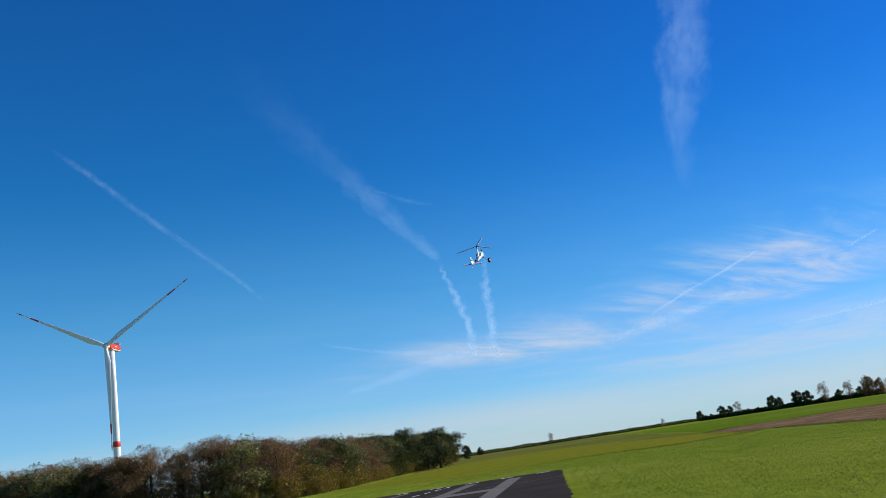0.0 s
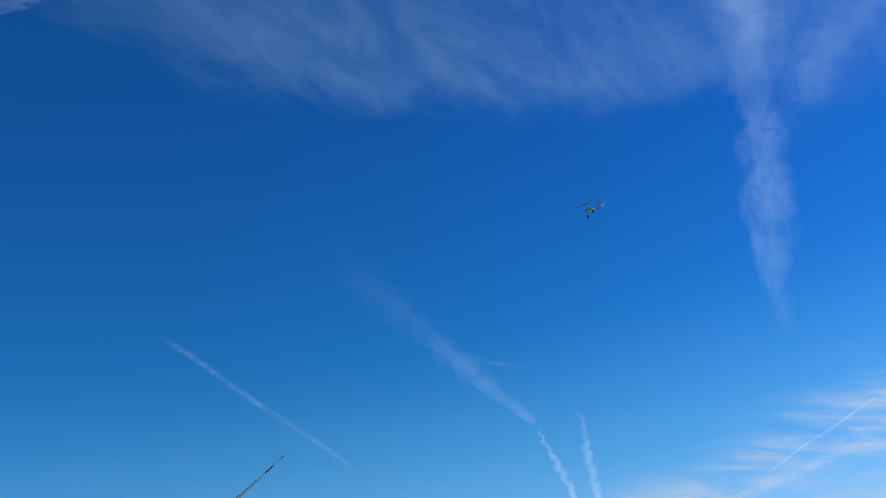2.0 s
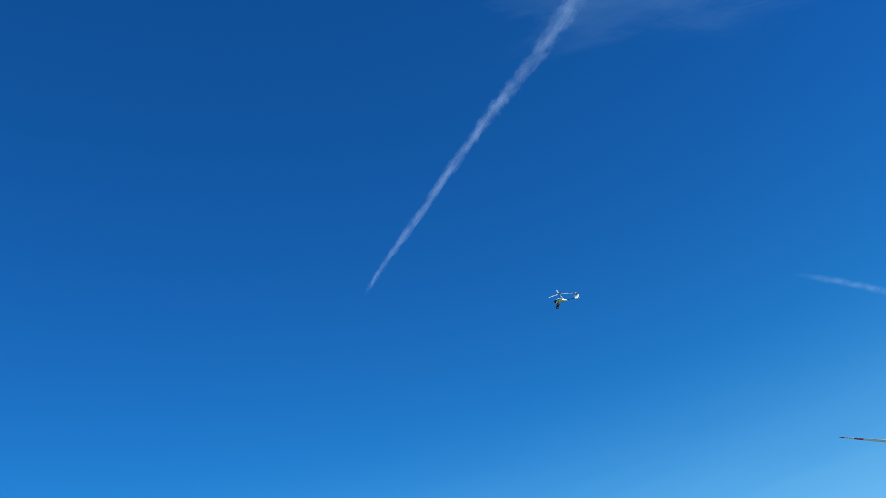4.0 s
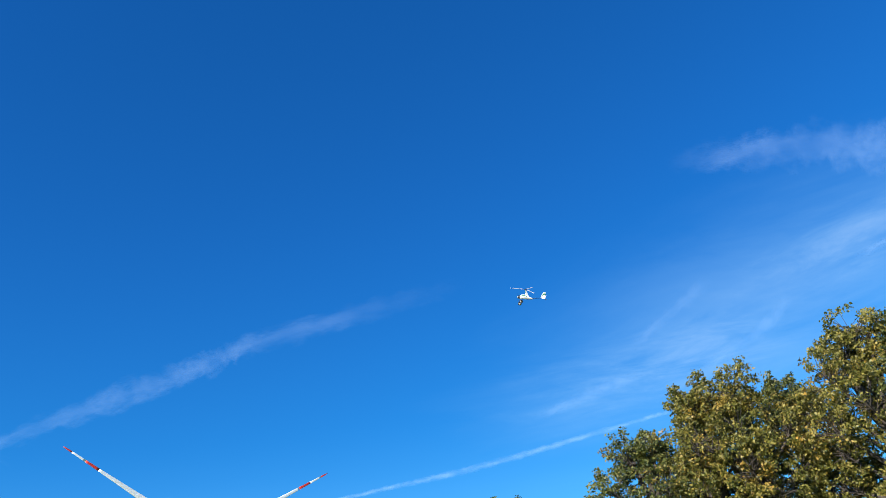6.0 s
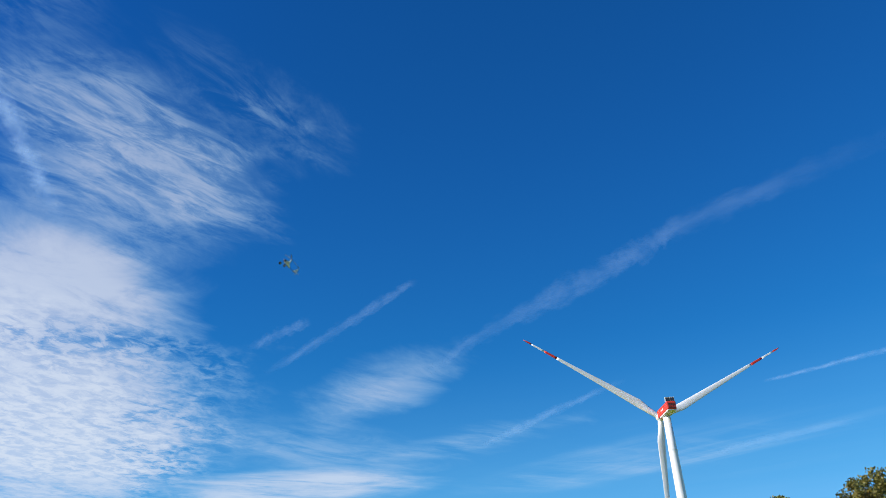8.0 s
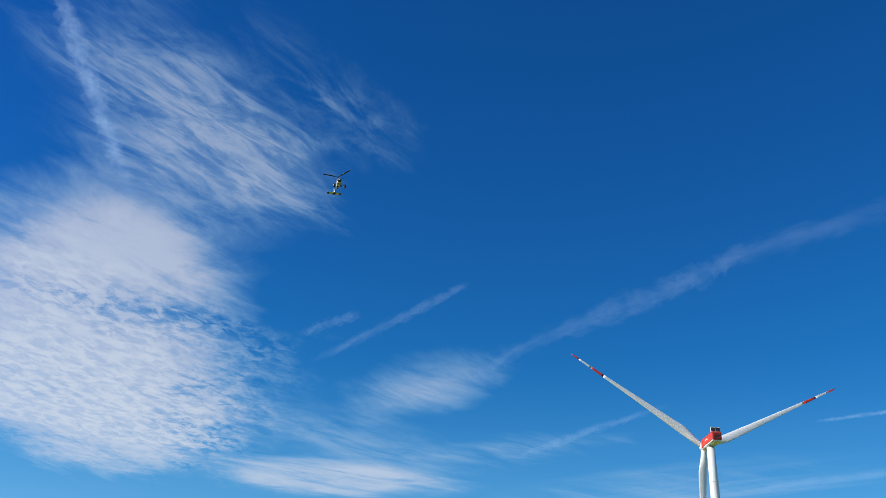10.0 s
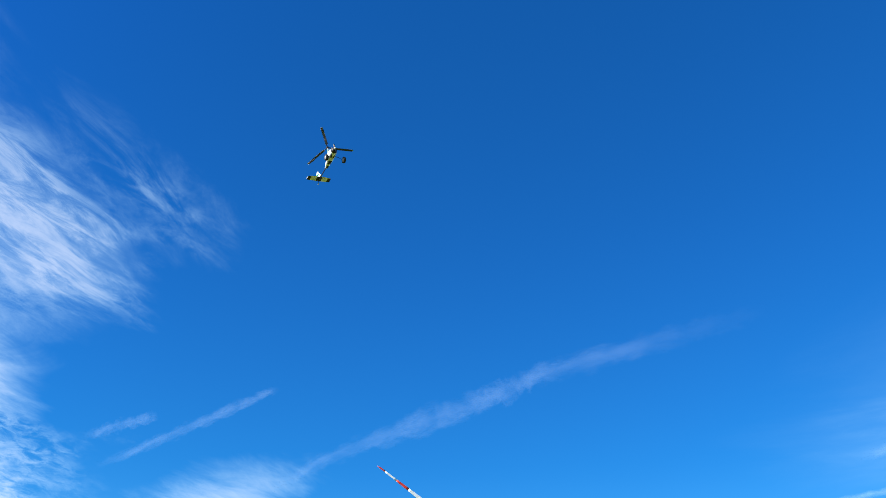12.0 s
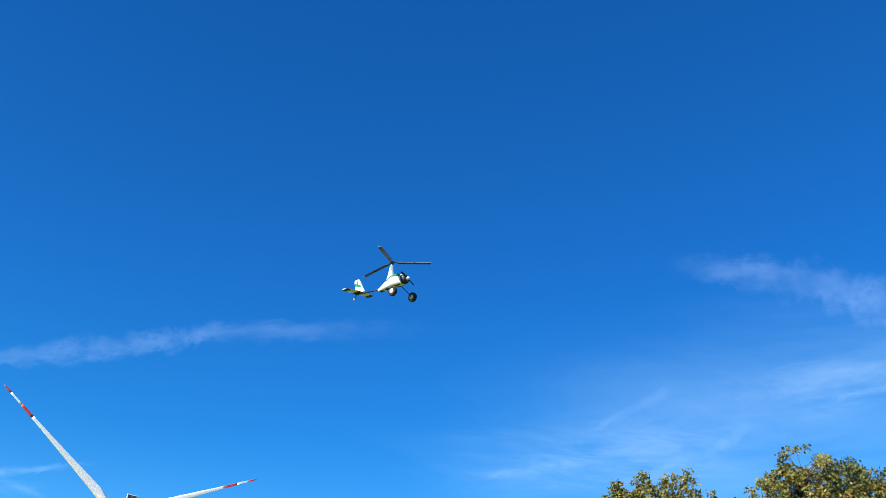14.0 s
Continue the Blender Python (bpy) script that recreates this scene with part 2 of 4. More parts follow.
def vapour(name, dense, ragged, fade0, fade1, lumps):
    """Ice crystals in a thin layer: white where they are, clear between; u runs along the trail, v across it."""
    m = bpy.data.materials.new(name)
    m.use_nodes = True
    n = Nodes(m.node_tree)
    uv = n.tree.nodes.new("ShaderNodeUVMap").outputs[0]
    split = n.tree.nodes.new("ShaderNodeSeparateXYZ")
    n.join(uv, split.inputs[0])
    at = n.tree.nodes.new("ShaderNodeTexCoord").outputs["UV"]
    stretched = n.mapped(at, 0, (1.0 / lumps, 1.0, 1))
    puff, wisp = n.noise(stretched, 3.0, 5.0, 0.6), n.noise(stretched, 1.1, 3.0, 0.5)
    v = n.math("ABSOLUTE", n.math("SUBTRACT", split.outputs[1], 0.5))
    v = n.math("ADD", n.math("MULTIPLY", v, 2.0), n.math("MULTIPLY", n.math("SUBTRACT", puff, 0.5), ragged * 2.4))
    v = n.math("ADD", v, n.math("MULTIPLY", n.math("ABSOLUTE", n.math("SUBTRACT", split.outputs[1], 0.5)), 0.4))
    body = n.smooth(v, 1.0, 0.0)
    ends = n.math("MULTIPLY", n.smooth(split.outputs[0], 0.0, fade0), n.smooth(split.outputs[0], 1.0, 1.0 - fade1))
    a = n.math("MULTIPLY", n.math("MULTIPLY", body, ends), n.math("MULTIPLY", n.smooth(wisp, 0.33, 0.66, 0.3, 1.0), dense * TRAILS), clamp=True)
    ice, clear = n.tree.nodes.new("ShaderNodeBsdfTranslucent"), n.tree.nodes.new("ShaderNodeBsdfTransparent")
    ice.inputs[0].default_value = (0.60, 0.84, 1.0, 1)
    blend = n.tree.nodes.new("ShaderNodeMixShader")
    n.join(a, blend.inputs[0])
    n.join(clear.outputs[0], blend.inputs[1])
    n.join(ice.outputs[0], blend.inputs[2])
    n.join(blend.outputs[0], n.add("ShaderNodeOutputMaterial").inputs[0])
    return m


TRAILS = 0.35        # how much of the sky the trails hide, as a whole
M_WHITE = surface("turbine_white", (0.72, 0.73, 0.74), (0.82, 0.82, 0.81), 0.4, 0.8, 0.05, 0.02)
M_RED = surface("signal_red", (0.55, 0.03, 0.015), (0.68, 0.05, 0.02), 0.45, 2.0, 0.3, 0.02)
M_DARK = surface("dark_metal", (0.02, 0.02, 0.025), (0.05, 0.05, 0.055), 0.5, 30, 3, 0.1)
M_BARK = surface("bark", (0.03, 0.024, 0.019), (0.10, 0.082, 0.066), 0.9, 14, 2, 0.7, depth=0.03)
M_FOAM = surface("white_foam", (0.70, 0.73, 0.84), (0.79, 0.82, 0.92), 0.45, 120, 9, 0.03, depth=0.001)
M_GREEN = surface("green_decal", (0.01, 0.17, 0.05), (0.02, 0.24, 0.08), 0.4, 90, 9, 0.02, depth=0.001)
M_BLACK = surface("black_plastic", (0.006, 0.006, 0.008), (0.014, 0.014, 0.017), 0.5, 90, 9, 0.05, depth=0.001)
M_TYRE = surface("foam_tyre", (0.006, 0.006, 0.007), (0.016, 0.016, 0.017), 0.85, 140, 12, 0.2, depth=0.001)
M_HUBCAP = surface("silver_hubcap", (0.42, 0.43, 0.46), (0.58, 0.59, 0.62), 0.35, 90, 9, 0.02, depth=0.001)
M_ROTOR = surface("grey_rotor", (0.008, 0.008, 0.011), (0.02, 0.02, 0.025), 0.45, 60, 5, 0.05, depth=0.001)
M_PAINT = surface("road_paint", (0.55, 0.55, 0.53), (0.8, 0.8, 0.78), 0.7, 8, 1.5, 0.2)
M_ASPHALT = surface("asphalt", (0.021, 0.016, 0.012), (0.05, 0.041, 0.033), 0.95, 25, 0.35, 0.5, gloss=0.02)
M_PATCH = surface("worn_asphalt", (0.11, 0.1, 0.09), (0.18, 0.165, 0.15), 0.95, 20, 0.6, 0.4, gloss=0.02)
M_SOIL = surface("ploughed_soil", (0.07, 0.042, 0.022), (0.27, 0.175, 0.10), 0.95, 1.6, 0.25, 1.0, depth=0.25, gloss=0.0)
L_OAK = foliage("oak_leaves", [(0.012, 0.020, 0.006), (0.045, 0.062, 0.014), (0.11, 0.125, 0.026), (0.22, 0.22, 0.055), (0.36, 0.34, 0.13)], (0.40, 0.23, 0.04), 0.4)
L_GOLD = foliage("golden_oak_leaves", [(0.014, 0.020, 0.006), (0.06, 0.070, 0.014), (0.15, 0.145, 0.024), (0.27, 0.235, 0.05), (0.40, 0.33, 0.10)], (0.44, 0.25, 0.04), 0.4)
L_DARK = foliage("dark_oak_leaves", [(0.010, 0.020, 0.006), (0.045, 0.066, 0.014), (0.12, 0.14, 0.026), (0.30, 0.30, 0.10)], (0.30, 0.17, 0.03), 0.4)
L_BROWN = foliage("brown_autumn_leaves", [(0.07, 0.035, 0.014), (0.17, 0.085, 0.028), (0.27, 0.14, 0.04), (0.18, 0.12, 0.03)])
L_YELLOW = foliage("yellowing_leaves", [(0.07, 0.075, 0.015), (0.17, 0.13, 0.02), (0.28, 0.19, 0.03), (0.22, 0.12, 0.025)])
L_WOOD = foliage("woodland_leaves", [(0.02, 0.03, 0.008), (0.045, 0.06, 0.012), (0.10, 0.095, 0.02)])
L_VERGE = foliage("verge_grass", [(0.03, 0.06, 0.006), (0.07, 0.11, 0.01), (0.12, 0.14, 0.014)])
L_TURF = foliage("turf_blades", [(0.099, 0.144, 0.013), (0.190, 0.243, 0.027), (0.258, 0.281, 0.043)])
L_TWIG = foliage("bare_brown_twigs", [(0.06, 0.036, 0.018), (0.20, 0.115, 0.052), (0.34, 0.205, 0.09)])

# ---- building tools ----


def part(name, bm, material, parent=None, label=""):
    """Links a bmesh as one mesh object under a thing or a part."""
    me = bpy.data.meshes.new(name)
    bm.to_mesh(me)
    bm.free()
    me.materials.append(material)
    ob = new(name, me)
    ob.parent = parent
    return tagged(ob, label)


def smooth(ob, on=True):
    ob.data.polygons.foreach_set("use_smooth", [on] * len(ob.data.polygons))
    return ob


def thing(name, m, label, category, group="", kind=""):
    ob = new(name)
    ob.matrix_world = m
    return tagged(ob, label, category, group, kind)


def loft(rings, close=True):
    """A skin over rings of equally many points, with closed ends."""
    bm = bmesh.new()
    rows = [[bm.verts.new(p) for p in ring] for ring in rings]
    k = len(rows[0])
    for a, b in zip(rows, rows[1:]):
        for i in range(k):
            bm.faces.new((a[i], a[(i + 1) % k], b[(i + 1) % k], b[i]))
    if close:
        bm.faces.new(rows[0][::-1])
        bm.faces.new(rows[-1])
    bmesh.ops.recalc_face_normals(bm, faces=bm.faces)
    return bm


def tube(points, radii, sides=10):
    """A round bar through points."""
    rings = []
    for i, p in enumerate(points):
        p = Vector(p)
        d = (Vector(points[min(i + 1, len(points) - 1)]) - Vector(points[max(i - 1, 0)])).normalized()
        u = d.cross(Vector((0, 0, 1)) if abs(d.z) < 0.9 else Vector((1, 0, 0))).normalized()
        v = d.cross(u)
        rings.append([p + (u * math.cos(a) + v * math.sin(a)) * radii[i] for a in (k * math.tau / sides for k in range(sides))])
    return loft(rings)


def box(size, at=(0, 0, 0), bevel=0.0, turn=None):
    bm = bmesh.new()
    bmesh.ops.create_cube(bm, size=1.0)
    bmesh.ops.scale(bm, vec=size, verts=bm.verts)
    if bevel:
        bmesh.ops.bevel(bm, geom=bm.edges, offset=bevel, segments=2, affect="EDGES", profile=0.5)
    if turn is not None:
        bmesh.ops.transform(bm, matrix=turn, verts=bm.verts)
    bmesh.ops.translate(bm, vec=at, verts=bm.verts)
    return bm


def lathe(profile, axis="x", sides=20):
    """A turned body: profile of (along, radius)."""
    rings = []
    for s, r in profile:
        ring = []
        for k in range(sides):
            a = k * math.tau / sides
            c, d = r * math.cos(a), r * math.sin(a)
            ring.append({"x": (s, c, d), "y": (c, s, d), "z": (c, d, s)}[axis])
        rings.append(ring)
    return loft(rings)

# ---- ground ----


def sheet(name, outline, z, material, label, category, kind="structure", cuts=0, wild=0.0, seed=1):
    """A flat piece of ground with an uneven edge."""
    rnd = random.Random(seed)
    pts = []
    for (x0, y0), (x1, y1) in zip(outline, outline[1:] + outline[:1]):
        for k in range(cuts + 1):
            s = k / (cuts + 1)
            pts.append((x0 + (x1 - x0) * s + rnd.uniform(-wild, wild), y0 + (y1 - y0) * s + rnd.uniform(-wild, wild), z))
    bm = bmesh.new()
    bm.faces.new([bm.verts.new(p) for p in pts])
    bmesh.ops.recalc_face_normals(bm, faces=bm.faces)
    if bm.faces[:][0].normal.z < 0:
        bmesh.ops.reverse_faces(bm, faces=bm.faces)
    bmesh.ops.triangulate(bm, faces=bm.faces)
    return tagged(part(name, bm, material), label, category, kind=kind)


def grass(name, dark, light, dry, patch=0.035):
    m = bpy.data.materials.new(name)
    m.use_nodes = True
    n = Nodes(m.node_tree)
    at = n.tree.nodes.new("ShaderNodeTexCoord").outputs["Object"]
    fine, mid, broad = n.noise(at, 5.0, 6.0, 0.7), n.noise(n.mapped(at, 0, (1, 3.0, 1)), 0.9, 6.0, 0.7), n.noise(at, patch, 5.0, 0.6)
    mown = n.noise(n.mapped(at, 0.05, (60, 1.6, 1)), 1.0, 2.0)
    f = n.math("ADD", n.math("MULTIPLY", n.smooth(fine, 0.38, 0.62), 0.4), n.math("MULTIPLY", n.smooth(mid, 0.36, 0.64), 0.4))
    f = n.math("ADD", f, n.math("MULTIPLY", n.smooth(mown, 0.3, 0.7), 0.08))
    colour = n.mix(n.smooth(broad, 0.42, 0.72), n.mix(f, dark, light), dry)
    shader = n.add("ShaderNodeBsdfPrincipled", Roughness=0.95, Specular_IOR_Level=0.0)
    n.join(colour, shader.inputs["Base Color"])
    b = n.add("ShaderNodeBump", Strength=0.8, Distance=0.12)
    n.join(n.math("ADD", fine, mid), b.inputs["Height"])
    n.join(b.outputs[0], shader.inputs["Normal"])
    n.join(shader.outputs[0], n.add("ShaderNodeOutputMaterial").inputs[0])
    return m


G_LAWN = grass("mown_grass", (0.090, 0.138, 0.010), (0.215, 0.272, 0.027), (0.235, 0.250, 0.036))
G_DRY = grass("dry_grass", (0.129, 0.141, 0.013), (0.228, 0.209, 0.025), (0.137, 0.175, 0.014), 0.08)
G_CROP = grass("young_crop", (0.061, 0.114, 0.009), (0.137, 0.205, 0.017), (0.152, 0.190, 0.025), 0.02)

G_FAR = grass("olive_meadow", (0.084, 0.099, 0.017), (0.152, 0.160, 0.034), (0.182, 0.167, 0.051), 0.02)


def ground():
    bm = bmesh.new()
    bmesh.ops.create_circle(bm, cap_ends=True, segments=96, radius=4700)
    tagged(part("ground", bm, G_LAWN), "short mown green grass of the flying field and the plain beyond", "grass", kind="structure")
    sheet("dry_meadow_strip", [(-13, 80), (-3, 66), (6.4, 69.5), (11.9, 69.5), (15.2, 65.5), (21, 69), (24.6, 72), (23.6, 76), (25, 95), (22, 108), (21, 126), (17.6, 160), (6.6, 165), (-2, 165), (-9, 125)], 0.012, G_DRY,
          "strip of taller yellowing grass beyond the mown field", "grass", cuts=10, wild=0.5)
    sheet("far_meadow", [(-16, 250), (-9.5, 126), (-2, 166), (6.6, 166), (18, 161), (22, 127), (23, 109), (26, 97), (60, 330), (75, 620), (-140, 620), (-140, 330)], 0.006, G_FAR,
          "dull olive meadow in front of the far hedge", "field", cuts=6, wild=0.3, seed=6)
    sheet("ploughed_field", [(25.4, 95), (24.0, 76), (25.2, 71.5), (24.8, 61), (24.6, 50), (45, 20), (140, 40), (140, 116), (52, 107.5), (47, 108.5), (38, 102.2), (31.5, 102.6)], 0.03, M_SOIL,
          "bare brown ploughed field beside the grass", "field", cuts=12, wild=0.4, seed=2)
    sheet("crop_field", [(27, 98), (31.5, 104), (38, 104), (48, 110.5), (52, 109.5), (140, 118), (300, 330), (61, 330)], 0.02, G_CROP,
          "bright green strip of young crop below the hedge", "field", cuts=8, wild=0.3, seed=3)


def verge(points, seed):
    """A low row of rough grass along the edge of a field."""
    rng = np.random.default_rng(seed)
    spots = []
    for (x0, y0), (x1, y1) in zip(points, points[1:]):
        for s in np.arange(0, 1, 0.06 / math.hypot(x1 - x0, y1 - y0)):
            spots.append((x0 + (x1 - x0) * s + rng.normal(0, 0.2), y0 + (y1 - y0) * s + rng.normal(0, 0.45), rng.uniform(0.0, 0.05)))
    verts, faces = leaf_quads(rng, spots, 0.06, 5, 0.12, 0.025)
    tagged(mesh_of("grass_verge", verts, faces, L_VERGE, None), "rough uncut grass along the field's edge", "grass", kind="stuff")


def turf():
    """Blades that stand a little above the mown grass between the tarmac and the fields."""
    rng = np.random.default_rng(41)
    spots = []
    while len(spots) < 50000:
        y = 8 + 75 * rng.random() ** 1.4
        x = rng.uniform(-2, 42)
        if x < 5.2 + (y - 50) * 0.088 and y < 51:
            continue
        if x > 24.4 + max(0.0, 50 - y) * 0.68 or y > 66:
            continue
        spots.append((x, y, 0.012))
    verts, faces = leaf_quads(rng, spots, 0.06, 4, 0.05, 0.018)
    tagged(mesh_of("turf_blades", verts, faces, L_TURF, None), "short tufts standing up in the mown grass", "grass", kind="stuff")


def runway():
    """The tarmac strip with paint and worn bands; its near end lies out of sight."""
    strip = thing("runway", pose(0, 0, 0), "dark asphalt model-flying runway with white edge dashes", "runway", kind="structure")
    rnd = random.Random(4)
    right = [(4.8 + rnd.uniform(-0.09, 0.09) + (y - 50) * 0.088, y) for y in np.linspace(14, 50, 90)]
    bm = bmesh.new()
    top = [bm.verts.new((x, y, 0.035)) for x, y in right] + [bm.verts.new((-60, 50.5, 0.035)), bm.verts.new((-60, 14, 0.035))]
    face = bm.faces.new(top)
    low = bmesh.ops.extrude_face_region(bm, geom=[face])
    bmesh.ops.translate(bm, vec=(0, 0, -0.05), verts=[v for v in low["geom"] if isinstance(v, bmesh.types.BMVert)])
    bmesh.ops.recalc_face_normals(bm, faces=bm.faces)
    part("asphalt", bm, M_ASPHALT, strip)

    def stripe(name, a, b, wide, material, label, z):
        a, b = Vector(a), Vector(b)
        side = (b - a).orthogonal().normalized() * wide / 2
        q = bmesh.new()
        q.faces.new([q.verts.new((*p, z)) for p in (a - side, b - side, b + side, a + side)])
        bmesh.ops.recalc_face_normals(q, faces=q.faces)
        part(name, q, material, strip, label)

    for k in range(12):
        x = 4.1 - k * 2.05
        stripe("edge_dash", (x, 49.3), (x - 0.75, 49.35), 0.32, M_PAINT, "white edge dash", 0.041)
    stripe("worn_band", (2.0, 47.5), (-0.35, 27), 0.75, M_PATCH, "worn light grey band", 0.039)
    stripe("worn_band", (-0.4, 47.5), (-2.6, 33), 0.7, M_PATCH, "worn light grey band", 0.039)
    stripe("worn_band", (0.9, 37.5), (-5.5, 38.4), 1.9, M_PATCH, "worn light grey band", 0.043)
    stripe("worn_band", (-4.0, 48), (-8.0, 36), 0.5, M_PATCH, "worn light grey band", 0.039)
    stripe("centre_line", (3.9, 40.5), (-30, 41.5), 0.12, M_PATCH, "faded thin line", 0.047)
    for k in range(9):
        a, b = Vector((-1.6, 48.6)), Vector((-6.0, 33.0))
        stripe("line_dash", a.lerp(b, k / 9), a.lerp(b, (k + 0.6) / 9), 0.16, M_PAINT, "white dash", 0.051)


# ---- wind turbines ----


def blade_ring(s, span):
    """The section of a rotor blade at the share s of its span: chord along x, thickness along y."""
    grown = min(1.0, max(0.0, (s - 0.03) / 0.15))
    grown = grown * grown * (3 - 2 * grown)
    blade_chord = 3.5 * (1 - min(1, max(0, s - 0.16) / 0.84)) ** 1.4 * 0.84 + 0.62
    chord = 2.3 * (1 - grown) + blade_chord * grown
    if s > 0.97:
        chord *= 1 - 0.75 * ((s - 0.97) / 0.03) ** 1.5
    thick = 2.3 * (1 - grown) + blade_chord * (0.30 * (1 - s) + 0.12) * grown
    twist = -radians(13 * (1 - s) ** 2 * grown)
    ring = []
    for k in range(24):
        a = k * math.tau / 24
        x, y = math.cos(a), math.sin(a)
        px, py = chord * (0.5 * x + 0.18 * grown), thick * 0.5 * y * (1 - 0.5 * grown * (0.5 + 0.5 * x))
        ring.append((px * math.cos(twist) - py * math.sin(twist), px * math.sin(twist) + py * math.cos(twist) + 0.9 * s * s, s * span))
    return ring


def wind_turbine(hub_at, upwind, phase, label):
    span, high = 65.5, hub_at.z
    axis = way(upwind, 0)
    base = Vector((hub_at.x, hub_at.y, 0)) - axis * 8.0
    t = thing("wind_turbine", pose(base.x, base.y, 0, 0, 0, upwind), label, "wind turbine", "wind turbines")
    tower = [(0, 2.35), (8, 2.3), (25, 2.22), (55, 2.0), (80, 1.72), (high - 2.4, 1.5)]
    smooth(part("tower", lathe(tower, "z", 40), M_WHITE, t, "tapered white steel tower"))
    smooth(part("tower_band", lathe([(37.6, 2.2), (37.7, 2.27), (40.9, 2.245), (41.0, 2.18)], "z", 40), M_RED, t, "red warning band"))
    for z in (26, 54, 79):
        smooth(part("tower_flange", lathe([(z - 0.12, 1.4), (z - 0.1, 2.27 - z * 0.005), (z + 0.1, 2.27 - z * 0.005), (z + 0.12, 1.4)], "z", 32), M_WHITE, t))
    body = part("nacelle", box((3.9, 14.0, 3.3), (0, -1.6, high + 0.25), 0.35), M_RED, t, "red nacelle housing")
    part("nacelle_floor", box((3.7, 11.4, 0.5), (0, -2.6, high - 1.6), 0.12), M_WHITE, body, "pale underside")
    for side in (-1, 1):
        for k, y in enumerate((-2.6, -1.5, -0.4)):
            part("side_mark", box((0.03, 0.8, 0.6 - 0.1 * (k % 2)), (side * 1.955, y, high + 0.35), 0.008), M_WHITE, body, "pale lettering reduced to bars")
    for k in range(4):
        part("vent_slat", box((2.9, 0.12, 0.2), (0, -8.66, high - 0.7 + k * 0.55), 0.02), M_DARK, body, "dark vent slat")
    cooler = part("cooler_frame", box((4.0, 0.35, 2.0), (0, -7.4, high + 2.9), 0.08), M_WHITE, t, "white cooler frame on the roof")
    for s in (-1, 1):
        part("cooler_panel", box((1.65, 0.1, 1.5), (s * 0.92, -7.6, high + 2.95), 0.03), M_DARK, cooler, "dark cooler panel")
        part("cooler_leg", box((0.15, 0.15, 1.0), (s * 1.7, -7.35, high + 1.9), 0.02), M_WHITE, cooler)
    for x, y in ((1.2, -6.2), (-1.2, -5.6)):
        part("wind_sensor", tube([(x, y, high + 1.8), (x, y, high + 3.6)], [0.06, 0.04], 6), M_DARK, t)
    tip = pose(0, 8.0, high, 2.5, 0, 0)
    smooth(part("hub", lathe([(-2.2, 1.55), (-1.6, 1.75), (0, 1.85), (1.2, 1.6), (2.0, 1.05), (2.4, 0.3)], "y", 28), M_WHITE, t, "rounded white hub")).matrix_local = tip
    for k in range(3):
        turn = tip @ pose(0, 0, 0, 0, -(phase + 120 * k), 0) @ pose(0, 0, 0, 0, 0, BLADE_PITCH)
        pieces = [("blade", 0.012, 0.75, M_WHITE, ""), ("blade_band", 0.75, 0.845, M_RED, "red band"), ("blade_section", 0.845, 0.94, M_WHITE, ""), ("blade_tip", 0.94, 1.0, M_RED, "red tip")]
        main = None
        for name, s0, s1, m, lab in pieces:
            steps = max(4, int((s1 - s0) * 60))
            bm = loft([blade_ring(s0 + (s1 - s0) * i / steps, span) for i in range(steps + 1)])
            ob = smooth(part(name, bm, m, main or t, lab))
            if main is None:
                main = ob
                ob.matrix_local = turn
    return t


BLADE_PITCH = -4.0

# ---- trees ----


def mesh_of(name, verts, faces, material, parent):
    me = bpy.data.meshes.new(name)
    me.from_pydata(verts, [], faces)
    me.materials.append(material)
    ob = new(name, me)
    ob.parent = parent
    return ob


def limbs(lines, sides=6):
    """Tapered round limbs through points, as plain lists of corners and faces."""
    verts, faces = [], []
    for pts, radii in lines:
        first = len(verts)
        for i, p in enumerate(pts):
            d = (pts[min(i + 1, len(pts) - 1)] - pts[max(i - 1, 0)]).normalized()
            u = d.cross(Vector((0.3, 0.2, 1)) if abs(d.z) < 0.9 else Vector((1, 0, 0.1))).normalized()
            v = d.cross(u)
            verts += [tuple(p + (u * math.cos(k * math.tau / sides) + v * math.sin(k * math.tau / sides)) * radii[i]) for k in range(sides)]
        for i in range(len(pts) - 1):
            for k in range(sides):
                a, b = first + i * sides + k, first + i * sides + (k + 1) % sides
                faces.append((a, b, b + sides, a + sides))
    return verts, faces


def leaf_quads(rng, centres, spread, count, length, wide):
    """Small four-cornered leaves in clumps round the centres."""
    c = np.repeat(np.asarray(centres), count, 0)
    c = c + np.clip(rng.normal(0, 1, c.shape), -1.5, 1.5) * spread * np.array([1, 1, 0.8])
    n = len(c)
    t = rng.normal(0, 1, (n, 3))
    t /= np.linalg.norm(t, axis=1)[:, None]
    b = np.cross(t, rng.normal(0, 1, (n, 3)) + np.array([0, 0, 0.6]))
    b /= np.linalg.norm(b, axis=1)[:, None]
    size = rng.uniform(0.65, 1.25, (n, 1))
    t, b = t * size * length / 2, b * size * wide / 2
    verts = np.stack([c - t, c + b - 0.15 * t, c + t, c - b - 0.15 * t], 1).reshape(-1, 3)
    return verts.tolist(), np.arange(n * 4).reshape(-1, 4).tolist()


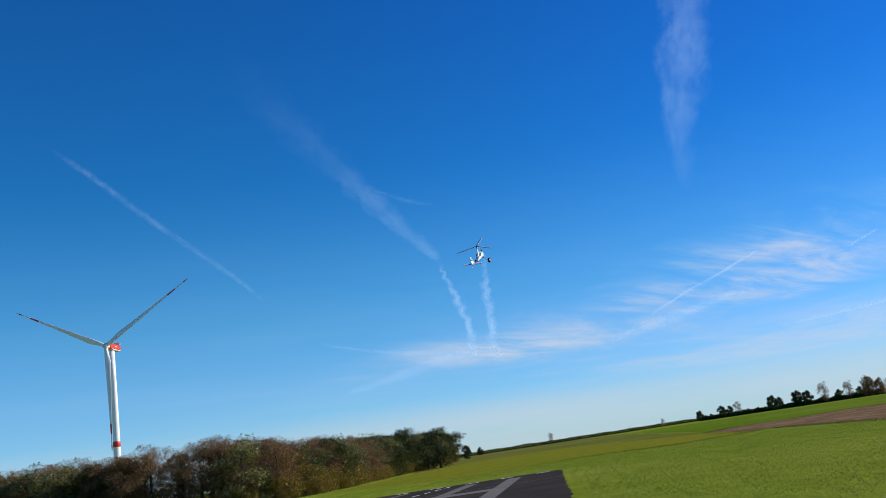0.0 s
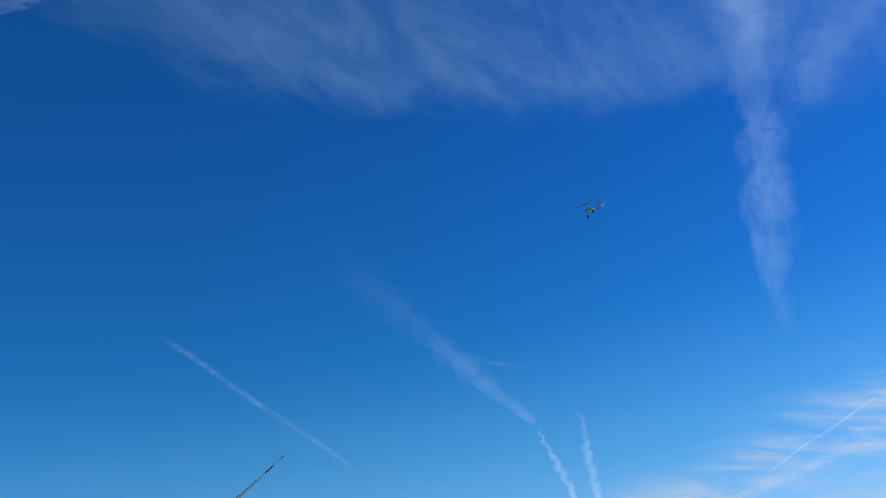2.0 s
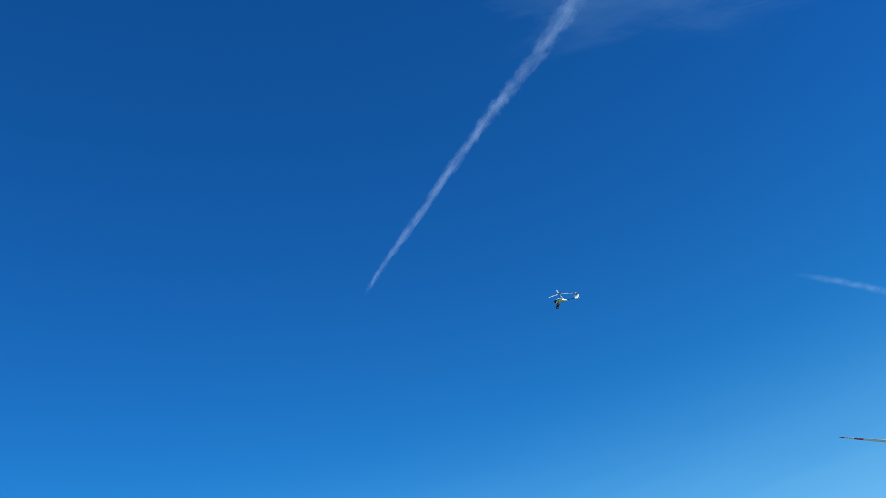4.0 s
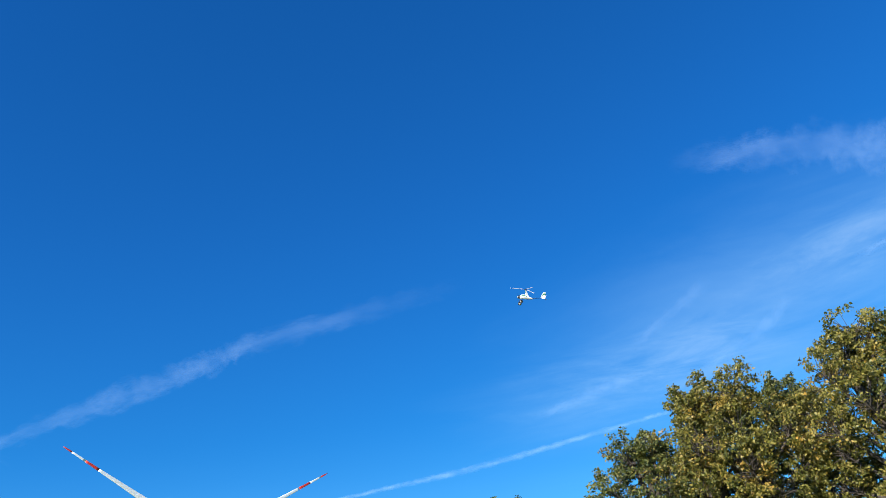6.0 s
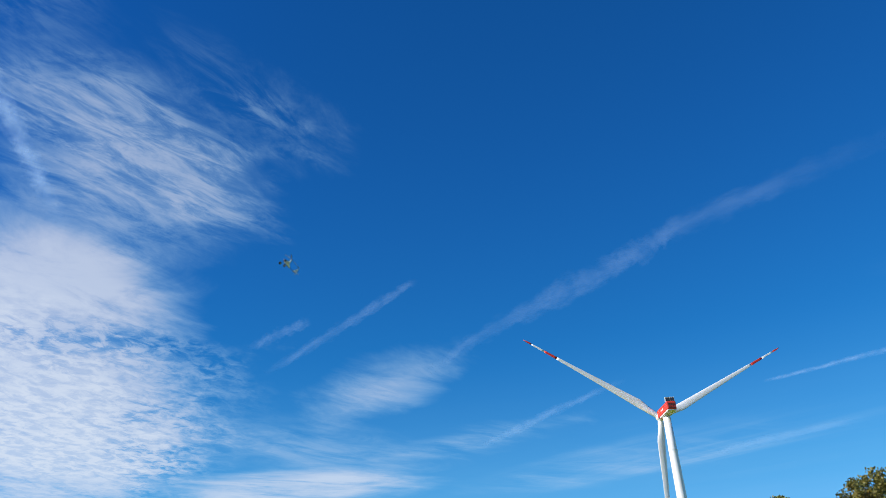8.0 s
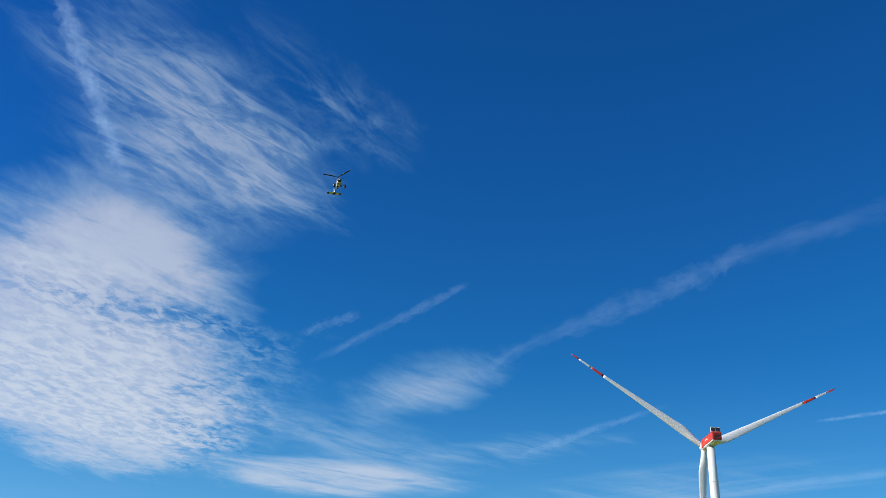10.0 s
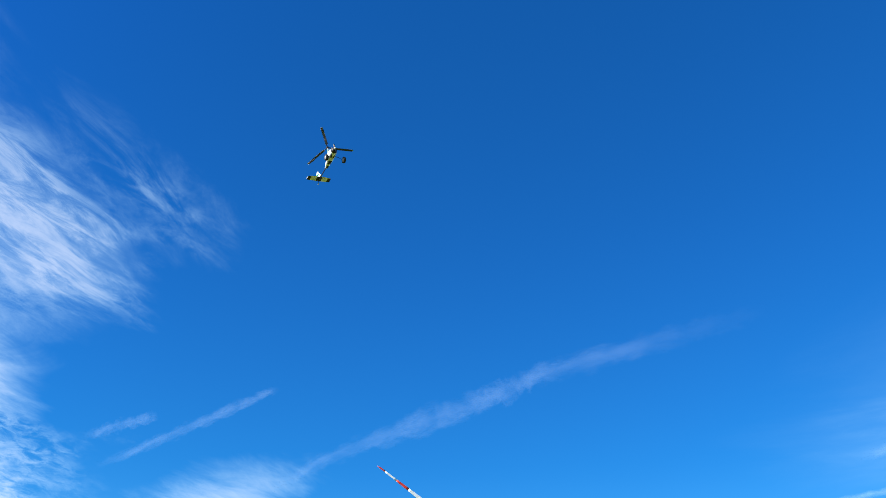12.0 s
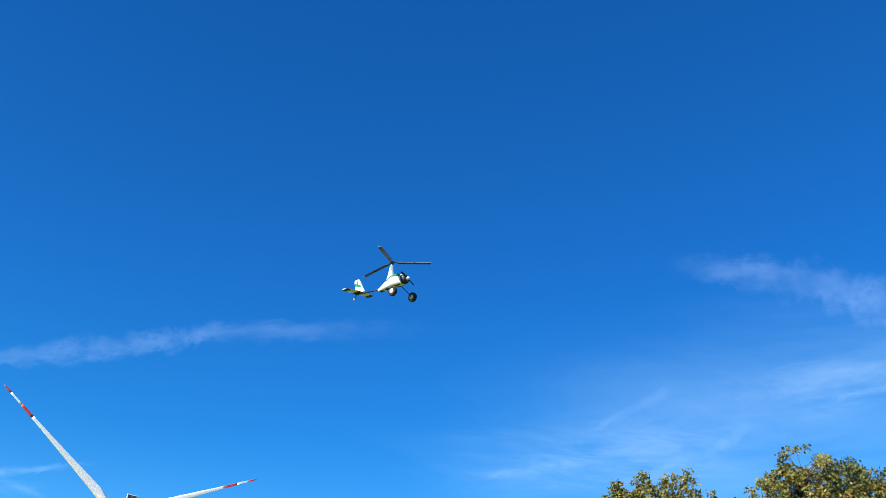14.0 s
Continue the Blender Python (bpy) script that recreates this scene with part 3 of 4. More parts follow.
def tree(name, seed, high, wide, leaves, label, category="tree", clumps=240, count=70, length=0.15, spread=0.32, low=0.3, lobes=13, gaps=0.0, group="", sides=6, shape=1.0, lobe=(0.30, 0.46), shell=(0.45, 1.08)):
    """A tapered trunk that forks into limbs, and a crown of leaves in uneven lobes round their ends."""
    rng, rnd = np.random.default_rng(seed), random.Random(seed)
    t = thing(name, pose(0, 0, 0), label, category, group)
    r0 = high * 0.021
    lean = Vector((rnd.uniform(-0.04, 0.04), rnd.uniform(-0.04, 0.04), 0)) * high
    spine = [Vector((0, 0, -0.1)), Vector((lean.x * 0.2, lean.y * 0.2, high * 0.2)), lean * 0.6 + Vector((0, 0, high * 0.5)), lean + Vector((0, 0, high * 0.82))]
    lines = [(spine, [r0 * 1.35, r0, r0 * 0.6, r0 * 0.15])]
    centres = []
    for i in range(lobes):
        h = low + (0.97 - low) * (i + rnd.random() * 0.9) / lobes
        girth = math.sin(math.pi * min(1, max(0.12, (h - low * 0.75) / (1.12 - low * 0.75)))) ** 0.6 * shape
        ang = i * 2.4 + rnd.uniform(-0.5, 0.5)
        rad = wide * girth * rnd.uniform(0.45, 0.75) * (0.35 if h > 0.86 else 1)
        size = wide * rnd.uniform(*lobe)
        c = Vector((math.cos(ang) * rad, math.sin(ang) * rad, high * h - size * 0.45)) + lean * h
        start = spine[1].lerp(spine[3], max(0.0, h - 0.34) / 0.7)
        mid = start.lerp(c, 0.5) + Vector((rnd.uniform(-0.3, 0.3), rnd.uniform(-0.3, 0.3), 0.3))
        lines.append(([start, mid, c], [r0 * 0.42, r0 * 0.25, r0 * 0.1]))
        for _ in range(max(1, clumps // lobes)):
            if rnd.random() < gaps:
                continue
            d = Vector((rnd.gauss(0, 1), rnd.gauss(0, 1), rnd.gauss(0.25, 0.9))).normalized()
            p = c + d * size * rnd.uniform(*shell)
            centres.append(tuple(p))
            if rnd.random() < (0.5 if gaps == 0 else 0.9):
                foot = c.lerp(mid, rnd.uniform(0.0, 0.55))
                q = foot.lerp(p, 0.5) + Vector((rnd.uniform(-0.15, 0.15), rnd.uniform(-0.15, 0.15), 0.1)) * size
                lines.append(([foot, q, p], [r0 * 0.06, r0 * 0.04, r0 * 0.018]))
    verts, faces = limbs(lines, sides)
    smooth(mesh_of("trunk", verts, faces, M_BARK, t))
    verts, faces = leaf_quads(rng, centres, spread, count, length, length * 0.62)
    tagged(mesh_of("crown", verts, faces, leaves, t), kind="stuff")
    return t


def stand(t, az, far, turn=0.0, size=1.0):
    d = way(az, 0) * far
    t.matrix_world = pose(d.x, d.y, 0, 0, 0, turn) @ Matrix.Scale(size, 4)
    return t


def near_trees():
    oak, dark, brown = "oak in early autumn leaf, green turning yellow", "dense dark green oak at the field's edge", "oak with brown autumn leaves at the field's edge"
    gold = "golden-tipped autumn oak at the field's edge"
    g = "trees at the field's edge"
    bare = "half-bare oak with thin dark leaves and bare twigs"
    rows = [
        # heading, distance, height, crown radius, leaves, label, openness, lowest leaves
        (92.6, 33, 12.8, 3.7, L_BROWN, brown, 0.15, 0.3), (98.4, 32, 13.4, 3.0, L_DARK, dark, 0.0, 0.28), (105.0, 31, 12.9, 3.4, L_DARK, dark, 0.0, 0.28), (107.4, 32, 11.6, 2.6, L_DARK, dark, 0.0, 0.35),
        (113.4, 36, 11.5, 2.3, L_OAK, oak, 0.05, 0.28), (117.6, 33, 13.2, 2.9, L_OAK, oak, 0.05, 0.28), (122.0, 33, 13.7, 3.4, L_GOLD, gold, 0.05, 0.28), (129.9, 33, 13.0, 3.0, L_GOLD, gold, 0.05, 0.28), (133.3, 33, 13.3, 2.6, L_GOLD, gold, 0.05, 0.28),
        (136.8, 34, 12.0, 3.0, L_OAK, oak, 0.1, 0.28), (146.6, 36, 10.8, 4.0, L_DARK, bare, 0.5, 0.35),
        (155.0, 38, 8.1, 3.0, L_GOLD, gold, 0.1, 0.25), (160.3, 44, 8.8, 1.4, L_OAK, oak, 0.1, 0.3), (84.0, 34, 13.0, 4.7, L_OAK, oak, 0.0, 0.28), (126.8, 37, 13.5, 3.4, L_OAK, oak, 0.0, 0.28), (101.6, 36, 12.5, 3.6, L_OAK, oak, 0.0, 0.28), (141.4, 38, 9.8, 3.3, L_OAK, oak, 0.1, 0.3), (151.2, 41, 7.9, 2.8, L_OAK, oak, 0.15, 0.25),
    ]
    for i, (az, far, high, wide, leaves, label, gaps, low) in enumerate(rows):
        t = tree("oak_tree", 20 + i, high, wide, leaves, label, clumps=int(1500 * min(1, wide / 3.4)), count=40 if gaps < 0.3 else 24, length=0.122, spread=0.112, low=low, gaps=gaps, group=g, lobes=44, lobe=(0.22, 0.36), shell=(0.68, 1.1))
        stand(t, az, far, 40 * i)


def woodland():
    """The low wood in front of the first turbine: a few kinds of tree, set out along its edge."""
    g = "trees of the low wood"
    kinds = [
        tree("woodland_tree", 61, 7.0, 2.4, L_WOOD, "dark green tree of the low wood", clumps=170, count=34, length=0.19, spread=0.30, low=0.08, lobes=10, group=g, sides=5),
        tree("woodland_tree", 62, 7.4, 2.3, L_TWIG, "nearly bare reddish-brown tree of the low wood", clumps=230, count=52, length=0.10, spread=0.2, low=0.14, lobes=10, group=g, sides=5),
        tree("woodland_tree", 63, 6.4, 2.2, L_YELLOW, "tree of the low wood with yellow autumn leaves", clumps=150, count=34, length=0.19, spread=0.30, low=0.10, lobes=10, group=g, sides=5),
        tree("woodland_tree", 64, 7.2, 2.6, L_TWIG, "bare brown tree of the low wood", clumps=230, count=50, length=0.10, spread=0.21, low=0.14, lobes=11, group=g, sides=5),
        tree("woodland_tree", 65, 7.6, 2.7, L_OAK, "green and yellow tree of the low wood", clumps=190, count=36, length=0.19, spread=0.30, low=0.10, lobes=12, group=g, sides=5),
        tree("woodland_shrub", 66, 2.6, 1.6, L_YELLOW, "yellow and russet shrub at the wood's edge", "shrub", clumps=70, count=30, length=0.16, spread=0.22, low=0.02, lobes=8, group=g, sides=5),
    ]
    rnd = random.Random(8)
    edge = [(-7.5, 242), (-8.5, 220), (-10.5, 185), (-13, 150), (-15, 118), (-17, 92), (-21, 82), (-29, 82), (-40, 85), (-55, 92), (-75, 104), (-100, 112)]
    spots = []
    for (x0, y0), (x1, y1) in zip(edge, edge[1:]):
        run = math.hypot(x1 - x0, y1 - y0)
        for k in range(int(run / 2.1)):
            s = (k + rnd.random()) / (run / 2.1)
            x, y = x0 + (x1 - x0) * s, y0 + (y1 - y0) * s
            spots.append((x, y, 0))
            spots.append((x - rnd.uniform(1.5, 4), y + rnd.uniform(1.5, 4), 1))
            spots.append((x - rnd.uniform(4, 8), y + rnd.uniform(4, 8), 2))
    for i, (x, y, row) in enumerate(spots):
        far = math.hypot(x, y)
        size = (0.77 + 0.34 * min(1, max(0, far - 100) / 140)) * rnd.uniform(0.88, 1.04) + 0.12 * min(1, max(0, -x - 18) / 10)
        pick = rnd.choice((0, 1, 2, 4, 1, 3, 3, 1, 3) if row == 0 else (1, 3, 1, 3, 3, 1, 3, 4))
        if y > 120 and x > -20 and rnd.random() < 0.9:
            pick = rnd.choice((0, 0, 4))
        m = pose(x + rnd.uniform(-1, 1), y + rnd.uniform(-1, 1), 0, 0, 0, rnd.uniform(0, 360)) @ Matrix.Diagonal((size * 1.2, size * 1.2, size, 1))
        if i < 5:
            kinds[i].matrix_world = m
        else:
            copy_thing(kinds[pick], m)
        if row == 0 and rnd.random() < 0.75:
            m = pose(x + rnd.uniform(0.8, 2.2), y - rnd.uniform(1.0, 2.6), 0, 0, 0, rnd.uniform(0, 360)) @ Matrix.Scale(rnd.uniform(0.6, 1.1), 4)
            copy_thing(kinds[5], m)
    kinds[5].matrix_world = pose(-16, 88, 0)
    for az, far, size, girth in ((2.3, 150, 0.92, 1.45), (3.1, 156, 0.8, 1.3), (4.7, 146, 1.0, 1.5), (5.8, 150, 0.88, 1.3)):
        d = way(az, 0) * far
        copy_thing(kinds[0], pose(d.x, d.y, 0, 0, 0, az * 50) @ Matrix.Diagonal((size * girth, size * girth, size, 1)))


def far_hedges():
    """Hedges and single trees along the far edge of the fields."""
    rnd = random.Random(12)
    g = "far field trees"
    green = tree("field_tree", 71, 8.0, 3.3, L_WOOD, "round dark green tree in the far hedge", clumps=200, count=26, length=0.5, spread=0.45, low=0.05, lobes=12, group=g, sides=5)
    brown = tree("field_tree", 72, 8.4, 2.9, L_BROWN, "russet autumn tree in the far hedge", clumps=170, count=24, length=0.45, spread=0.45, low=0.08, lobes=12, group=g, sides=5)
    bare = tree("field_tree", 73, 8.6, 2.6, L_TWIG, "nearly bare tree in the far hedge", clumps=130, count=14, length=0.34, spread=0.45, low=0.12, lobes=11, group=g, sides=5)
    used = set()
    for az, far, size, kind in ((-5.2, 640, 0.8, bare), (-12.6, 560, 0.6, bare), (-15.0, 520, 0.62, green), (-15.7, 520, 0.5, green), (-16.4, 500, 1.0, green), (-16.9, 500, 0.9, green), (-17.4, 500, 0.9, bare),
                                (-18.6, 480, 0.45, green), (-19.5, 470, 1.15, green), (-19.9, 470, 0.95, green), (-21.0, 460, 1.2, green), (-21.6, 460, 1.1, green), (-22.6, 450, 1.15, bare), (-23.4, 450, 0.8, green),
                                (-24.0, 445, 1.0, bare), (-24.6, 440, 0.95, green), (-25.1, 435, 1.2, brown), (-25.7, 435, 0.9, brown), (-26.3, 430, 1.05, bare), (-26.9, 430, 0.95, green), (-27.5, 425, 1.15, green),
                                (-28.2, 420, 1.1, brown), (-28.9, 420, 1.2, green), (-29.8, 420, 1.1, green), (0.5, 300, 0.7, green), (-0.4, 420, 0.6, green)):
        d = way(az, 0) * far
        m = pose(d.x, d.y, 0, 0, 0, rnd.uniform(0, 360)) @ Matrix.Scale(size * (1.12 if az > -24.5 else 0.9), 4)
        if kind in used:
            copy_thing(kind, m)
        else:
            kind.matrix_world = m
            used.add(kind)
    rng = np.random.default_rng(5)
    for az0, az1, far0, far1, high, name in ((1.5, -16, 520, 600, 1.5, "far_hedge"), (-15, -33, 480, 415, 3.4, "far_hedge"), (6, -34, 1500, 1500, 4.5, "distant_tree_line")):
        pts = []
        for k in range(2200):
            s = k / 2200
            d = way(az0 + (az1 - az0) * s, 0) * (far0 + (far1 - far0) * s)
            pts.append((d.x, d.y, high * (0.02 + 0.7 * rng.random()) * (0.65 + 0.5 * noise.noise((s * 40, far0, 0)))))
        verts, faces = leaf_quads(rng, pts, high * 0.2, 14, high * 0.28, high * 0.2)
        ob = mesh_of(name, verts, faces, L_WOOD, None)
        tagged(ob, "long dark hedge at the far end of the fields" if far0 < 1000 else "distant line of trees on the horizon", "hedge" if far0 < 1000 else "trees", kind="stuff")


# ---- contrails and streaks of cloud ----
LAYER = 380.0


def trail(name, ends, widths, dense, label, ragged=0.5, fade=(0.15, 0.15), lumps=12.0, waver=0.0):
    """A streak of ice cloud in a high flat layer, through headings and heights; widths in degrees of sight."""
    pts = [Vector(e) for e in ends]
    fine, wide = [], []
    steps = 14
    for i in range(len(pts) - 1):
        p0, p1, p2, p3 = pts[max(i - 1, 0)], pts[i], pts[i + 1], pts[min(i + 2, len(pts) - 1)]
        for k in range(steps + (i == len(pts) - 2)):
            s = k / steps
            at = 0.5 * ((2 * p1) + (p2 - p0) * s + (2 * p0 - 5 * p1 + 4 * p2 - p3) * s * s + (3 * p1 - p0 - 3 * p2 + p3) * s ** 3)
            shift = waver * noise.noise((len(fine) * 0.22, at.x, 0)) + waver * 0.5 * noise.noise((len(fine) * 0.6, at.x, 7))
            fine.append(way(at.x + shift, at.y))
            wide.append(widths[i] + (widths[i + 1] - widths[i]) * s)
    bm = bmesh.new()
    uv = bm.loops.layers.uv.new("UVMap")
    rows, last = [], len(fine) - 1
    for i, d in enumerate(fine):
        side = d.cross(fine[min(i + 1, last)] - fine[max(i - 1, 0)]).normalized() * math.tan(radians(wide[i]) / 2)
        row = []
        for v in (-1, -0.5, 0, 0.5, 1):
            p = d + side * v
            p *= LAYER / max(p.z, LAYER / 4800)
            row.append(bm.verts.new((p.x, p.y, LAYER + EYE[2])))
        rows.append(row)
    for i in range(last):
        for k in range(4):
            f = bm.faces.new((rows[i][k], rows[i][k + 1], rows[i + 1][k + 1], rows[i + 1][k]))
            for loop, (a, b) in zip(f.loops, ((i, k), (i, k + 1), (i + 1, k + 1), (i + 1, k))):
                loop[uv].uv = (a / last, b / 4)
    return tagged(part(name, bm, vapour(name, dense, ragged, fade[0], fade[1], lumps)), label, "contrail" if name == "contrail" else "cloud")


def clouds():
    c, s = "contrail", "cloud_streak"
    trail(c, [(26.1, 22.6), (23.6, 20.9), (20.5, 18.4), (15.2, 14.2), (12.6, 11.7)], [0.5, 0.7, 0.75, 0.6, 0.4], 0.34, "thin straight white contrail fading at its ends", 0.4, (0.25, 0.2), 20)
    trail(c, [(13.8, 29.0), (9.5, 23.3), (5.9, 19.5), (3.1, 16.4), (0.3, 13.1)], [5, 4.0, 2.6, 1.9, 0.9], 0.42, "old spread-out contrail widening upwards", 0.7, (0.75, 0.06), 5)
    trail(c, [(0.5, 13.2), (0.2, 12.2), (-0.3, 10.6), (-0.9, 9.1), (-1.0, 7.2), (-1.3, 6.0)], [0.3, 0.5, 0.75, 0.75, 0.9, 0.9], 1.25, "short twisted white contrail rising from the cloud band", 0.7, (0.3, 0.15), 7, 0.3)
    trail(c, [(-2.6, 14.4), (-2.7, 12.6), (-2.6, 10.8), (-2.6, 8.9), (-2.5, 6.9), (-2.6, 6.0)], [0.3, 0.6, 0.85, 0.95, 1.0, 1.0], 1.15, "short twisted white contrail rising from the cloud band", 0.7, (0.4, 0.15), 7, 0.28)
    trail(c, [(-13.2, 7.1), (-15.9, 8.2), (-18.0, 8.9), (-21.0, 10.0)], [0.26, 0.32, 0.32, 0.26], 1.25, "fresh thin bright contrail", 0.06, (0.1, 0.1), 4)
    trail(c, [(-26.0, 8.9), (-28.0, 9.6)], [0.3, 0.3], 0.9, "fresh thin bright contrail", 0.25, (0.3, 0.1), 20)
    trail(s, [(-25.0, 43.0), (-23.2, 36.5), (-21.8, 33.2), (-20.6, 27.6), (-18.9, 22.4), (-17.7, 17.6), (-17.3, 14.6)], [7.5, 6.2, 5.4, 4.6, 4.2, 2.4, 1.2], 0.62, "ragged plume of ice cloud tapering downwards", 0.8, (0.15, 0.3), 5)
    trail(s, [(-38, 36), (-31.5, 33.1), (-26.3, 30.7), (-21.7, 26.6)], [4, 5.0, 4.5, 3.0], 0.35, "pale branch of ice cloud", 0.8, (0.2, 0.3), 4)
    trail(c, [(56.5, 30.5), (53.1, 33.3), (45.5, 38.4), (38.6, 41.8), (28.0, 46.1), (18, 49)], [0.4, 0.7, 1.0, 1.4, 2.4, 3.0], 0.6, "ragged white contrail widening at one end", 0.7, (0.1, 0.2), 14)
    trail(s, [(9.6, 8.7), (6.3, 7.8), (2.7, 7.1), (-2, 6.4)], [0.2, 0.4, 0.6, 0.6], 0.6, "thin streak of cirrus", 0.5, (0.3, 0.3), 6)
    trail(s, [(8.2, 5.2), (6.7, 5.3), (4.2, 5.8), (1.1, 6.5), (-4.5, 7.0)], [0.4, 0.8, 1.2, 1.5, 1.5], 0.65, "bright streak of cirrus", 0.6, (0.2, 0.3), 6)
    trail(s, [(-10, 5.8), (-12.2, 6.3), (-15.1, 6.8), (-17.7, 7.3), (-20.5, 7.7)], [0.5, 0.9, 1.1, 0.9, 0.5], 0.8, "bright streak of cirrus", 0.6, (0.25, 0.3), 8)
    trail(s, [(-20.5, 4.9), (-25.1, 5.1), (-29, 5.3)], [0.3, 0.35, 0.35], 0.8, "thin streak of cirrus", 0.4, (0.3, 0.2), 10)
    trail(s, [(4.8, 18.9), (2.5, 17.8), (0.0, 17.0)], [0.4, 0.5, 0.3], 0.22, "faint streak of cirrus", 0.6, (0.3, 0.4), 5)
    trail(s, [(183, 19.0), (178.9, 21.3), (172.1, 23.9), (166.6, 25.6), (162.8, 26.9), (151.7, 28.5), (146, 29)], [1.0, 1.4, 2.4, 2.3, 2.0, 2.2, 1.6], 0.3, "long soft streak of cirrus", 0.8, (0.15, 0.4), 10)
    trail(s, [(-164.4, 21.0), (-166.5, 22.0), (-168.9, 23.0)], [0.7, 1.2, 0.8], 0.36, "small tuft of cirrus", 0.9, (0.3, 0.2), 4)
    trail(s, [(-165.5, 19.3), (-170.6, 22.2), (-175.1, 24.7), (-177, 25.6)], [0.7, 1.1, 0.9, 0.5], 0.36, "narrow streak of cirrus", 0.8, (0.2, 0.3), 6)
    trail(c, [(-140.5, 40.5), (-142.9, 37.9), (-146.5, 33.8), (-149.0, 30.6), (-151.5, 27.6)], [1.6, 1.8, 2.0, 1.8, 1.4], 0.85, "broad white contrail in front of the cloud bank", 0.7, (0.15, 0.3), 10)
    trail(c, [(160.0, 16.0), (158.3, 16.1), (153.7, 16.4), (149.2, 16.6), (142.5, 17.0), (136.3, 17.3), (133.8, 17.3)], [0.3, 0.35, 0.5, 0.7, 0.6, 0.45, 0.4], 0.65, "straight white contrail behind the trees", 0.5, (0.15, 0.1), 24)
    trail(s, [(164, 12.0), (160.9, 12.4), (154.1, 12.8)], [0.5, 0.8, 0.6], 0.4, "thin streak of cirrus", 0.6, (0.3, 0.3), 6)
    trail(s, [(143.5, 19.0), (139.2, 19.7), (135.0, 20.3)], [0.8, 1.3, 1.0], 0.3, "faint streak of cirrus", 0.7, (0.3, 0.3), 5)
    trail(s, [(131.5, 19.4), (127.1, 20.4), (124, 22)], [0.8, 1.2, 1.0], 0.3, "faint streak of cirrus", 0.7, (0.3, 0.3), 5)
    trail(s, [(128.5, 33.0), (119.0, 30.4), (111.9, 27.0), (102.5, 23.6)], [2.0, 4.0, 4.2, 3.0], 0.4, "curved streak of cirrus high over the trees", 0.8, (0.25, 0.25), 6)
    trail(s, [(107, 29.6), (103, 28.6), (98.5, 27.8)], [0.8, 1.3, 1.0], 0.22, "faint tuft of cirrus", 0.8, (0.3, 0.4), 4)
    trail(s, [(119.5, 22.8), (113.0, 23.2)], [0.8, 0.8], 0.3, "faint streak of cirrus", 0.8, (0.3, 0.3), 4)
    trail(s, [(135.5, 22.0), (128.5, 24.8)], [1.0, 1.3], 0.22, "faint streak of cirrus", 0.8, (0.3, 0.3), 4)
    trail(s, [(179.5, 14.0), (177.2, 14.8), (173.5, 16.1), (168.5, 17.5)], [0.6, 0.8, 0.8, 0.5], 0.45, "thin streak of cirrus", 0.8, (0.3, 0.3), 8)


# ---- the model autogyro ----


